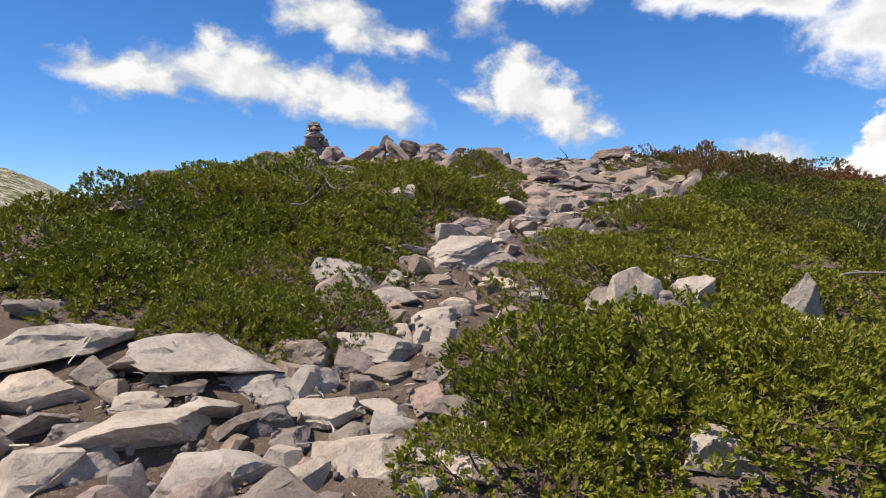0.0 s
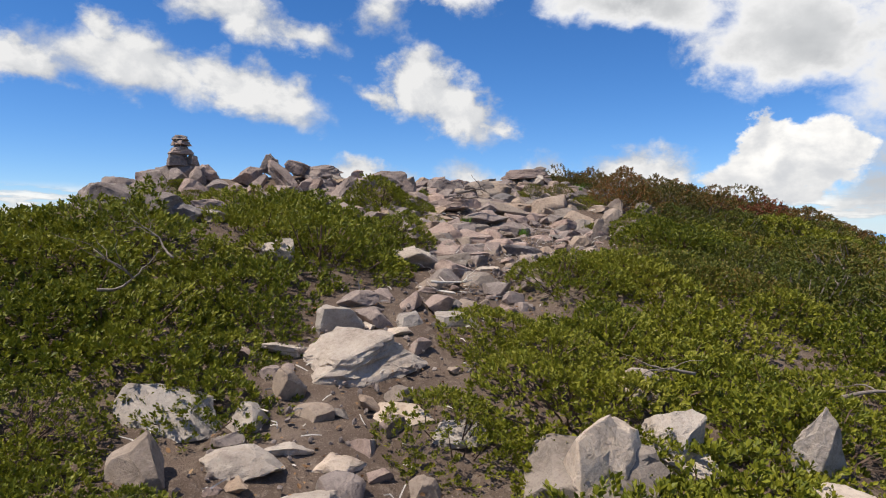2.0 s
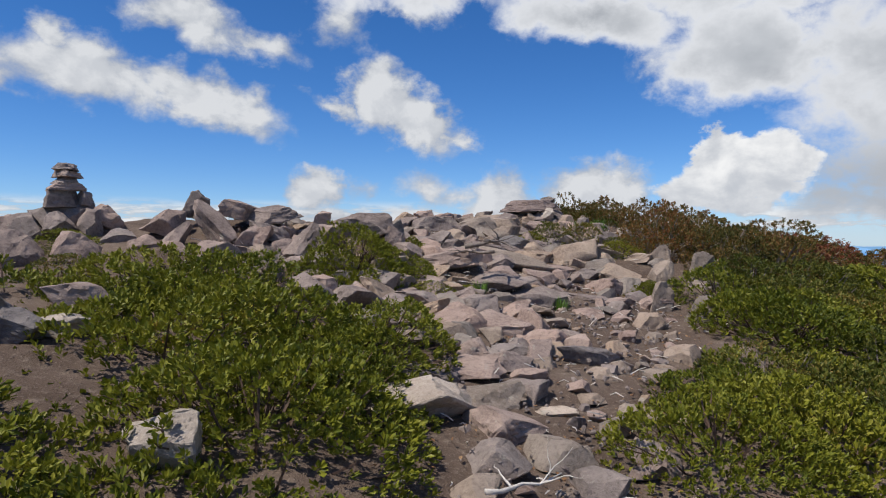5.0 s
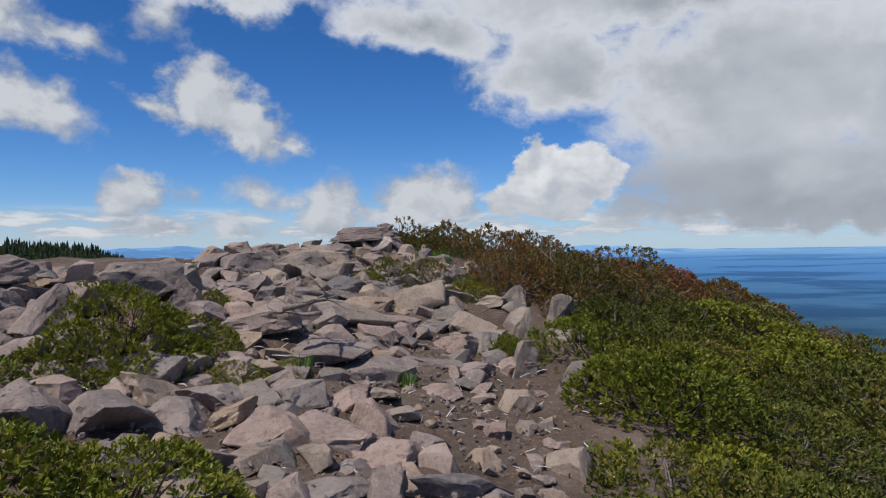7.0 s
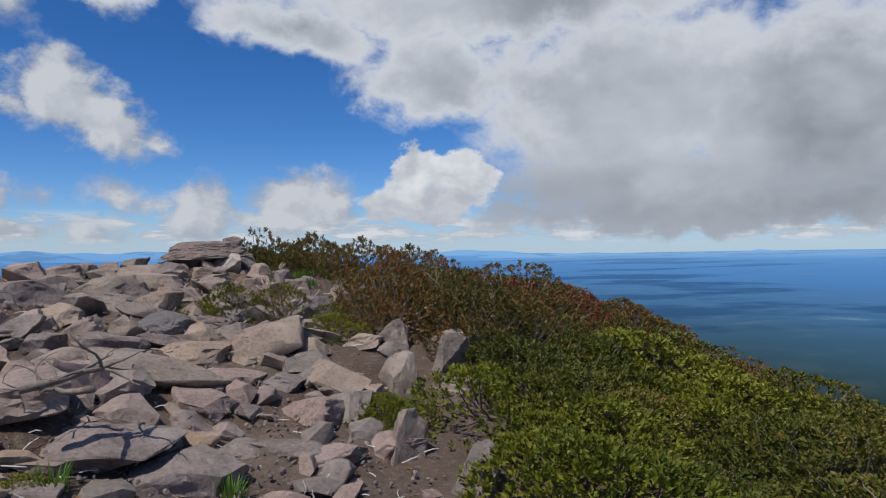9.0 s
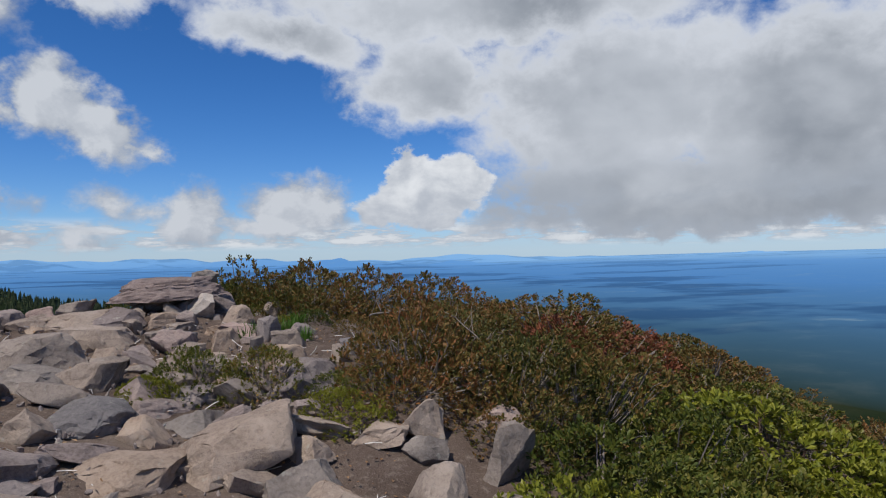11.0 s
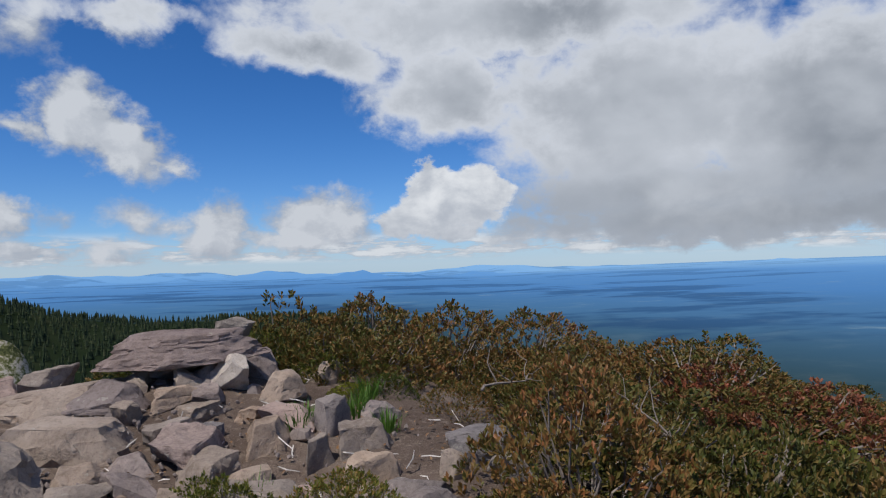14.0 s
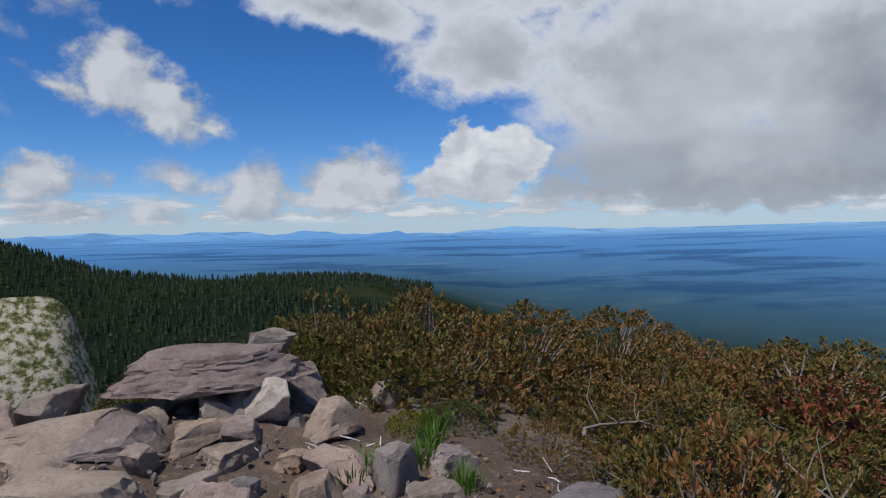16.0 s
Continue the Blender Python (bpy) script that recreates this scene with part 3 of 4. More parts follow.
ROCKS_F = [
    (0.58, 7.4, 0.71, 0.33, 0.19, -7, "p"), (1.61, 7.68, 0.17, 0.14, 0.11, -38, "g"), (0.79, 7.8, 0.41, 0.33, 0.15, -3, "g"),
    (1.36, 7.84, 0.27, 0.22, 0.14, -18, "g"), (1.04, 7.96, 0.46, 0.38, 0.2, -27, "g"), (2.01, 8.23, 0.52, 0.24, 0.14, -16, "d"),
    (1.42, 8.37, 0.35, 0.29, 0.13, -30, "g"), (0.75, 8.39, 0.37, 0.31, 0.16, -16, "p"), (0.81, 8.63, 0.39, 0.32, 0.16, 2, "g"),
    (1.75, 8.67, 0.43, 0.36, 0.22, -30, "g"), (2.1, 8.79, 0.24, 0.19, 0.15, -24, "g"), (2.78, 8.88, 0.14, 0.14, 0.11, -22, "p"),
    (1.59, 8.92, 0.5, 0.41, 0.29, -21, "g"),
]
ROCKS_G = [
    (1.2, 8.93, 0.42, 0.35, 0.35, -3, "g"), (0.14, 9.03, 0.36, 0.3, 0.42, -2, "g"), (0.43, 9.09, 0.61, 0.5, 0.32, 7, "g"),
    (2.89, 9.19, 0.31, 0.26, 0.29, -35, "p"), (2.09, 9.29, 0.3, 0.25, 0.11, -9, "p"), (0.14, 9.31, 0.38, 0.31, 0.27, 12, "g"),
    (0.97, 9.4, 0.47, 0.39, 0.19, -15, "g"), (1.48, 9.48, 0.39, 0.32, 0.22, -17, "g"), (-0.41, 9.5, 0.2, 0.16, 0.17, 8, "g"),
    (2.5, 9.57, 0.31, 0.25, 0.09, -15, "g"), (2.03, 9.61, 0.35, 0.28, 0.13, -27, "p"), (-0.22, 9.63, 0.45, 0.37, 0.26, -3, "g"),
    (3.86, 9.67, 0.28, 0.23, 0.12, -41, "p"),
]
ROCKS_H = [
    (0.18, 9.69, 0.28, 0.23, 0.17, 2, "g"), (0.66, 9.74, 0.42, 0.35, 0.32, -3, "g"), (0.39, 9.74, 0.29, 0.23, 0.22, 12, "g"),
    (-0.59, 9.86, 0.47, 0.39, 0.42, 9, "g"), (0.0, 9.93, 0.3, 0.25, 0.22, -5, "g"), (2.98, 10.01, 0.39, 0.32, 0.15, -30, "g"),
    (3.41, 10.01, 0.37, 0.31, 0.24, -35, "g"), (-0.96, 10.15, 0.3, 0.25, 0.18, 0, "g"), (2.8, 10.17, 0.42, 0.35, 0.15, -13, "g"),
    (2.56, 10.25, 0.3, 0.24, 0.11, -23, "g"), (1.93, 10.28, 0.65, 0.54, 0.32, -7, "g"), (-0.37, 10.47, 0.32, 0.26, 0.34, 11, "g"),
    (2.42, 10.54, 0.28, 0.23, 0.25, -24, "g"),
]
ROCKS_I = [
    (4.36, 10.67, 0.4, 0.33, 0.13, -27, "p"), (1.1, 10.72, 0.36, 0.3, 0.28, -3, "g"), (1.47, 10.74, 0.69, 0.57, 0.29, -16, "g"),
    (3.14, 11.03, 0.3, 0.24, 0.17, -22, "g"), (2.85, 11.18, 0.48, 0.39, 0.14, -5, "g"), (2.34, 11.22, 0.89, 0.45, 0.24, -15, "p"),
    (4.18, 11.25, 0.24, 0.19, 0.24, -29, "p"), (3.22, 11.34, 0.3, 0.25, 0.18, -9, "p"), (4.83, 11.4, 0.33, 0.27, 0.33, -28, "g"),
    (3.56, 11.47, 0.28, 0.23, 0.22, -22, "w"), (3.99, 11.5, 0.38, 0.31, 0.17, -26, "p"), (2.73, 11.63, 0.56, 0.46, 0.18, -9, "w"),
    (3.26, 11.65, 0.67, 0.55, 0.41, -7, "p"),
]
ROCKS_J = [
    (2.24, 11.81, 0.48, 0.39, 0.18, -1, "g"), (2.54, 11.85, 0.34, 0.28, 0.12, 3, "g"), (3.79, 11.87, 0.27, 0.22, 0.16, -35, "g"),
    (5.15, 11.91, 0.26, 0.22, 0.25, -41, "p"), (2.37, 12.12, 0.3, 0.25, 0.25, -6, "w"), (2.67, 12.19, 0.51, 0.42, 0.24, -18, "d"),
    (3.03, 12.26, 0.36, 0.3, 0.15, -25, "g"), (3.26, 12.33, 0.33, 0.27, 0.19, -17, "g"),
    (3.18, 12.57, 0.25, 0.21, 0.22, -16, "p"), (2.77, 12.71, 0.36, 0.29, 0.3, -11, "p"), (2.45, 12.8, 0.58, 0.47, 0.24, 6, "p"),
]
ROCKS_K = [(1.81, 12.95, 0.57, 0.46, 0.4, 4, "g"), (2.41, 13.27, 0.71, 0.59, 0.34, -10, "t")]
ALL_ROCKS = ROCKS_A + ROCKS_B + ROCKS_C + ROCKS_D + ROCKS_E + ROCKS_F + ROCKS_G + ROCKS_H + ROCKS_I + ROCKS_J + ROCKS_K


def place_rocks():
    for x, y, a, b, c, yaw, k in ALL_ROCKS:
        k = "t" if (k == "p" and y > 7.5) else "tpp"[int(x * 100) % 3] if k == "g" and y < 5 else k
        rock_at(x, y, (a * 1.1, b * 1.1, max(c * (0.72 if y < 5 else 0.85), 0.3 * a)), KINDS[k], yaw, random.uniform(-15, 12), random.uniform(-14, 14), 0.42, label=LABELS[k], level=4 if a > 0.2 else 3)
        TAKEN.append((x, y, min(a, b) * 0.5))


# rocks about the grassy hollow at the knoll's brink: place, width, height, turn, kind
BRINK_A = [
    (2.98, 13.61, 0.70, 0.27, -20, "t"), (2.98, 14.14, 0.78, 0.16, 10, "w"), (4.03, 13.8, 0.33, 0.21, 15, "t"), (4.32, 14.32, 0.15, 0.09, 0, "t"), (4.43, 14.03, 0.23, 0.19, 30, "w"),
    (4.09, 13.21, 0.22, 0.36, -12, "g"), (4.13, 12.93, 0.35, 0.25, 5, "w"), (3.74, 13.25, 0.36, 0.26, 20, "w"), (3.87, 12.94, 0.24, 0.26, 40, "w"), (3.96, 12.66, 0.34, 0.23, 10, "w"), (4.35, 13.2, 0.24, 0.17, -20, "g"),
]
BRINK_B = [
    (5.06, 14.03, 0.16, 0.18, 10, "t"), (4.76, 13.78, 0.14, 0.11, 40, "w"), (4.65, 12.72, 0.50, 0.25, 28, "d"), (4.31, 12.5, 0.18, 0.24, -10, "t"), (4.6, 12.5, 0.27, 0.16, 0, "t"), (3.21, 13.78, 0.18, 0.15, 60, "w"),
    (3.34, 13.5, 0.26, 0.18, 15, "w"), (3.52, 13.44, 0.18, 0.15, -30, "d"), (3.45, 13.91, 0.30, 0.12, 5, "w"), (3.56, 13.7, 0.31, 0.11, -8, "t"), (3.79, 13.6, 0.21, 0.10, 25, "w"),
]


def build_step_slab():
    """The big pale slab that forms a step across the trail, its top slanting towards the walker."""
    rock_at(0.13, 5.22, (0.84, 0.62, 0.22), ROCK_PALE, 8, 11, -9, 0.40, seed=523, level=5, label="big pale slanting slab stepping across the trail", lean=0.14, cuts=3, sides=5)
    TAKEN.append((0.13, 5.22, 0.36))


def build_brink():
    for x, y, w, h, yaw, k in BRINK_A + BRINK_B:
        rock_at(x, y, (w, w * 0.72, h), KINDS[k], yaw, (x * 37) % 9 - 4, (y * 53) % 11 - 5, 0.3 if y > 13.75 else 0.48, label=BRINK_LABELS[k], lean=0.16, sides=5, cuts=4)
        TAKEN.append((x, y, w * 0.45))


BRINK_LABELS = {"g": "upright pinkish-grey block beside grass tufts", "p": "pale weathered rock in the hollow at the brink", "d": "dark wedge-shaped rock under the brown scrub", "t": "tan-grey flat rock in the hollow at the brink", "w": "warm brown rounded rock beside grass tufts"}


# the heap of slabs on the knoll: place, foot above the ground, size, tilt about its own axes, turn
HEAP = [
    (-1.15, 10.6, 0.10, 0.46, 0.40, 0.32, 0, 14, 10), (-1.25, 10.35, -0.02, 0.46, 0.4, 0.25, 8, -16, 30), (-0.88, 10.75, 0.18, 0.26, 0.2, 0.34, 20, 25, 0),
    (-1.0, 10.3, -0.02, 0.22, 0.35, 0.46, 0, 32, 10), (-0.72, 10.5, 0.0, 0.26, 0.5, 0.62, 6, -42, -8), (-0.5, 10.75, 0.18, 0.55, 0.4, 0.2, 10, 12, 20),
    (-0.2, 10.7, 0.22, 0.68, 0.45, 0.15, 12, -8, 0), (-0.15, 10.55, 0.08, 0.55, 0.4, 0.18, 18, 14, 30), (0.1, 10.3, 0.0, 0.28, 0.55, 0.5, -12, 40, 14),
]


def build_heap():
    for k, (x, y, foot, a, b, c, tip, roll, yaw) in enumerate(HEAP + HEAP_EAST):
        ob = rock_at(x, y, (a * 0.86, b * 0.86, c * 0.86), ROCK, yaw, tip, roll, sink=0.12, lift=foot - 0.04, label="tilted pinkish-grey slab in the heap on the knoll", group="heap of slabs", lean=0.16, cuts=4, sides=5)
        ob.location.z -= 0.05


HEAP_EAST = [
    (0.27, 10.9, 0.16, 0.2, 0.2, 0.2, 10, 10, 0), (0.68, 10.85, 0.12, 0.72, 0.45, 0.34, 5, -4, 5), (-0.45, 10.25, -0.05, 0.4, 0.35, 0.25, 5, 10, 60),
    (-0.1, 10.2, -0.05, 0.36, 0.3, 0.22, -8, 10, 15), (0.95, 10.75, 0.1, 0.3, 0.3, 0.3, 10, 20, 30), (1.35, 10.8, 0.0, 0.42, 0.35, 0.3, 10, -10, -20),
    (1.85, 10.95, 0.0, 0.5, 0.4, 0.36, 4, 12, 20), (-1.5, 10.5, 0.0, 0.4, 0.3, 0.24, 10, -20, 50),
    (-0.3, 10.45, 0.02, 0.34, 0.3, 0.3, 25, 30, 70), (-1.35, 10.15, -0.05, 0.34, 0.3, 0.2, 0, 15, 20),
]


def build_cairn(x, y):
    """A stack of balanced flat stones on a low plinth of blocks; each stone lies loose on the next."""
    rng = random.Random(2)
    z = float(ground(x, y))
    for k in range(9):
        a = k * 0.7
        q = 0.38 if k < 9 else 0.2
        rock_at(x + q * math.cos(a), y + q * math.sin(a) * 0.8, (0.34, 0.3, 0.26), ROCK, k * 40, 6, 6, 0.15, label="grey block at the foot of the cairn", group="cairn stones")
    rock_at(x, y, (0.56, 0.5, 0.34), ROCK, 15, 0, 0, 0.2, seed=41, label="grey block at the foot of the cairn", group="cairn stones")
    top = z + 0.20
    for w, d, h, dx, dy in ((0.44, 0.38, 0.17, -0.03, 0), (0.17, 0.22, 0.13, 0.2, 0.02), (0.36, 0.32, 0.07, 0.03, 0), (0.29, 0.26, 0.06, 0.02, 0.01), (0.27, 0.24, 0.07, 0.03, 0), (0.28, 0.25, 0.06, 0.02, 0)):
        me = finish_rock(rock_mesh(rng.randrange(9999), (w * 0.95, d * 0.95, h * 1.15), ROCK if h > 0.065 else ROCK_DARK, 4, lean=0.08, cuts=3))
        ob = new("cairn_stone", me)
        if w == 0.17:
            ob.matrix_world = pose(x + dx, y + dy, top - 0.07, 0, 5, 30)
        else:
            ob.matrix_world = pose(x + dx, y + dy, top + h * 0.5, rng.uniform(-3, 3), rng.uniform(-3, 3), rng.uniform(0, 360))
            top += h * 0.96
        tagged(ob, "flat grey stone balanced in the trail cairn", "stone", "cairn stones")


def build_ledge():
    """A long layered slab that juts out over two propping stones."""
    rock_at(3.60, 14.22, (1.0, 0.5, 0.19), ROCK_LEDGE, -20, 4, -3, 0.0, lift=0.12, seed=371, level=5, label="long layered pink-grey slab jutting over propping stones", lean=0.05, cuts=1, sides=5, layers=0.03)
    rock_at(3.18, 14.02, (0.42, 0.34, 0.16), ROCK_LEDGE, -22, 0, 3, 0.0, lift=-0.02, seed=81, label="brick-shaped pink-grey stone propping the slab")
    rock_at(3.55, 14.35, (0.6, 0.3, 0.2), ROCK_DARK, -30, 0, 0, 0.1, lift=0.0, seed=82, label="dark stone in shade under the slab")
    rock_at(3.8, 13.98, (0.26, 0.2, 0.24), ROCK_PALE, -30, 0, 18, 0.1, lift=0.0, seed=83, label="pale rounded stone under the slab's end")
    rock_at(4.05, 14.25, (0.36, 0.3, 0.22), ROCK, -30, 0, 8, 0.2, lift=0.0, seed=85, label="grey stone under the slab's end")
    rock_at(3.93, 14.26, (0.25, 0.2, 0.13), ROCK_TAN, -30, 0, 0, 0.0, lift=0.245, seed=84, label="pale stone lying on top of the slab")
    for x, y, w, h, k in ((2.93, 14.55, 0.34, 0.22, ROCK_TAN), (2.66, 14.55, 0.32, 0.18, ROCK), (2.42, 14.5, 0.36, 0.2, ROCK), (2.55, 14.2, 0.3, 0.12, ROCK_TAN), (2.2, 14.2, 0.4, 0.22, ROCK), (1.9, 14.0, 0.45, 0.3, ROCK)):
        rock_at(x, y, (w, w * 0.8, h), k, 20 * w, 4, -6, 0.2, label="angular grey rock at the knoll's brink")


def build_left_boulders():
    for x, y, a, b, c, yaw, k in ((-2.0, 7.8, 0.66, 0.5, 0.36, 10, ROCK), (-1.5, 7.65, 0.4, 0.36, 0.3, -20, ROCK), (-2.75, 6.55, 0.5, 0.4, 0.36, 15, ROCK_TAN), (-1.25, 7.6, 0.3, 0.2, 0.2, 0, ROCK_DARK), (-1.1, 7.75, 0.3, 0.24, 0.16, 30, ROCK_PALE), (-1.2, 8.4, 0.4, 0.3, 0.2, 5, ROCK), (-2.2, 9.9, 0.5, 0.4, 0.35, 40, ROCK), (-1.7, 10.0, 0.4, 0.4, 0.3, 80, ROCK), (-2.7, 10.4, 0.5, 0.4, 0.3, 10, ROCK)):
        rock_at(x, y, (a, b, c), k, yaw, 4, 8, 0.26, label="big angular pinkish-grey boulder above the scrub")
        TAKEN.append((x, y, a * 0.5))


def build_scrub_rocks():
    """Pale stones that show through the scrub beside the trail."""
    for x, y, a, b, c, yaw in ((4.5, 10.93, 0.30, 0.24, 0.40, -20), (4.3, 11.45, 0.28, 0.24, 0.3, -30), (3.45, 9.95, 0.3, 0.24, 0.36, 50), (3.5, 9.35, 0.28, 0.2, 0.34, 10), (3.95, 10.8, 0.3, 0.25, 0.34, 80), (1.62, 4.3, 0.4, 0.26, 0.34, 10), (2.26, 4.25, 0.34, 0.26, 0.42, 30), (1.7, 4.85, 0.3, 0.2, 0.24, 0), (1.12, 4.05, 0.5, 0.36, 0.46, 35), (1.0, 2.4, 0.34, 0.26, 0.17, 15), (-0.4, 6.6, 0.28, 0.22, 0.26, 0)):
        rock_at(x, y, (a, b, c), ROCK_PALE if y < 9 else ROCK_TAN, yaw, 6, 10, 0.25, label="pale angular rock standing out of the scrub")


TAKEN = []
build_scrub_rocks()
place_rocks()
build_heap()
build_cairn(-2.12, 10.94)
build_step_slab()
build_ledge()
build_brink()
build_left_boulders()


# loose smaller stones of the trail and the boulder field, shared shapes
STONES = [finish_rock(rock_mesh(500 + k, (1, 1, 1), (ROCK, ROCK, ROCK_TAN, ROCK_WARM)[k % 4], 3, sides=4 + k % 3, lean=0.32)) for k in range(20)]


def band(x, y):
    """Where bare rock and soil lie open: 0 outside, up to 1 in the middle."""
    c = float(np.interp(y, TRAIL_Y, TRAIL_X))
    lo = float(np.interp(y, OPEN_Y, OPEN_L))
    hi = float(np.interp(y, OPEN_Y, OPEN_R))
    d = x - c
    m = 0.12 * math.sin(y * 5.1 + x) + 0.08 * math.sin(y * 11.3)
    e = min(d - lo + m, hi + m - d)
    return e


OPEN_Y = [-1, 0.5, 2.3, 2.9, 3.3, 4.2, 5.2, 6.2, 6.8, 7.5, 8.2, 9.0, 10.5, 12, 13.2, 14.2, 15]
OPEN_L = [-2.4, -2.2, -1.9, -1.0, -0.45, -0.38, -0.4, -0.4, -0.45, -0.5, -0.8, -1.7, -3.2, -3.2, -1.9, -1.4, -1.0]
OPEN_R = [0.7, 0.6, 0.42, 0.28, 0.28, 0.36, 0.30, 0.35, 0.55, 0.8, 1.0, 1.05, 0.75, 0.9, 1.1, 0.5, 0.0]


def scatter_stones():
    rng = random.Random(11)
    made = 0
    tries = 0
    while made < 290 and tries < 9000:
        tries += 1
        y = 1.2 + 13.2 * rng.random() ** 1.5
        x = rng.uniform(-3.2, 4.6)
        e = band(x, y)
        if e < -0.05:
            continue
        s = rng.choice((0.08, 0.1, 0.12, 0.15, 0.18, 0.22, 0.27))
        if y > 7.5 and rng.random() < 0.5:
            s *= 1.3
        if any(math.hypot(x - a, y - b) < (s * 0.5 + q) * 0.72 for a, b, q in TAKEN):
            continue
        TAKEN.append((x, y, s * 0.5))
        ob = new("stone", STONES[rng.randrange(len(STONES))])
        flat = rng.uniform(0.35, 0.75)
        m = pose(x, y, float(ground(x, y)) + s * flat * rng.uniform(0.05, 0.28), rng.gauss(0, 13), rng.gauss(0, 13), rng.uniform(0, 360))
        ob.matrix_world = m @ Matrix.Diagonal((s * rng.uniform(0.9, 1.4), s * rng.uniform(0.75, 1.05), s * flat, 1))
        tagged(ob, "small angular lava stone lying on the trail soil", "stone", "loose stones of the trail")
        made += 1


def fill_field():
    """Broken slabs that lie close together between the single rocks."""
    rng = random.Random(17)
    shapes = [finish_rock(rock_mesh(700 + k, (1, 1, 1), (ROCK, ROCK, ROCK_WARM, ROCK_TAN)[k % 4], 4, sides=4 + k % 3, lean=0.3, cuts=5)) for k in range(16)]
    made = tries = 0
    while made < 170 and tries < 6000:
        tries += 1
        if tries % 4 == 0:
            y, x = rng.uniform(1.3, 3.4), rng.uniform(-2.4, 0.2)
        else:
            y, x = rng.uniform(6.6, 14.2), rng.uniform(-1.5, 4.2)
        if band(x, y) < 0.0 or (6.6 < y < 10.0 and 0.05 < x - float(np.interp(y, TRAIL_Y, TRAIL_X))):
            continue
        s = rng.uniform(0.16, 0.32) if y < 5 else rng.uniform(0.2, 0.46)
        if any(math.hypot(x - a, y - b) < (s * 0.42 + q) * 0.78 for a, b, q in TAKEN):
            continue
        TAKEN.append((x, y, s * 0.42))
        ob = new("rock", shapes[rng.randrange(16)])
        flat = rng.uniform(0.38, 0.7)
        m = pose(x, y, float(ground(x, y)) + s * flat * rng.uniform(0.0, 0.2), rng.gauss(-4, 14), rng.gauss(0, 14), rng.uniform(0, 360))
        ob.matrix_world = m @ Matrix.Diagonal((s * rng.uniform(1.0, 1.4), s * rng.uniform(0.8, 1.05), s * flat, 1))
        tagged(ob, "broken angular lava slab in the rock field", "rock", "rocks of the rock field")
        made += 1


fill_field()
scatter_stones()


def build_gravel():
    rng = random.Random(5)
    v, f = PEBBLE
    base = [v * (1 + 0.3 * np.random.default_rng(900 + k).uniform(-1, 1, (len(v), 1))) for k in range(5)]
    bv, bf = [], []
    n = 0
    while n < 2600:
        y, x = rng.uniform(1.0, 14.2), rng.uniform(-3.2, 4.6)
        if band(x, y) < -0.02:
            continue
        s = rng.uniform(0.008, 0.034)
        q = base[rng.randrange(5)]
        m = np.array(Euler((rng.uniform(0, 6), rng.uniform(0, 6), rng.uniform(0, 6))).to_matrix())
        z = float(ground(x, y)) + s * 0.2 + 0.02
        bv.append((q * np.array((s, s * 0.8, s * 0.6)) * 0.7) @ m.T + np.array((x, y, z)))
        bf.append(np.array(f) + n * len(v))
        n += 1
    ob = new("gravel", finish_rock(mesh_of("gravel", np.concatenate(bv), np.concatenate(bf), [ROCK])))
    tagged(ob, "fine grey lava gravel strewn over dark soil", "gravel", kind="stuff")


build_gravel()


# ---------------------------------------------------------------- shrubs
def tube(points, radii, sides=4):
    """Swept tube through points: vertices and faces."""
    vs, fs = [], []
    for i, p in enumerate(points):
        a = points[min(i + 1, len(points) - 1)] - points[max(i - 1, 0)]
        a = a / (np.linalg.norm(a) + 1e-9)
        u = np.cross(a, (0.3, 0.9, 0.1))
        u /= np.linalg.norm(u) + 1e-9
        w = np.cross(a, u)
        for k in range(sides):
            t = 6.2832 * k / sides
            vs.append(p + radii[i] * (math.cos(t) * u + math.sin(t) * w))
    for i in range(len(points) - 1):
        for k in range(sides):
            fs.append([i * sides + k, i * sides + (k + 1) % sides, (i + 1) * sides + (k + 1) % sides, (i + 1) * sides + k])
    return vs, fs


def leaf_points(full):
    if full:
        return np.array([(0, 0, 0), (0.33, 0.30, 0.09), (0.72, 0.27, 0.08), (1, 0, -0.04), (0.72, -0.27, 0.08), (0.33, -0.30, 0.09)]), [[0, 1, 2, 3], [0, 3, 4, 5]]
    return np.array([(0, 0, 0), (0.58, 0.25, 0.07), (1, 0, -0.03), (0.58, -0.25, 0.07)]), [[0, 1, 2, 3]]


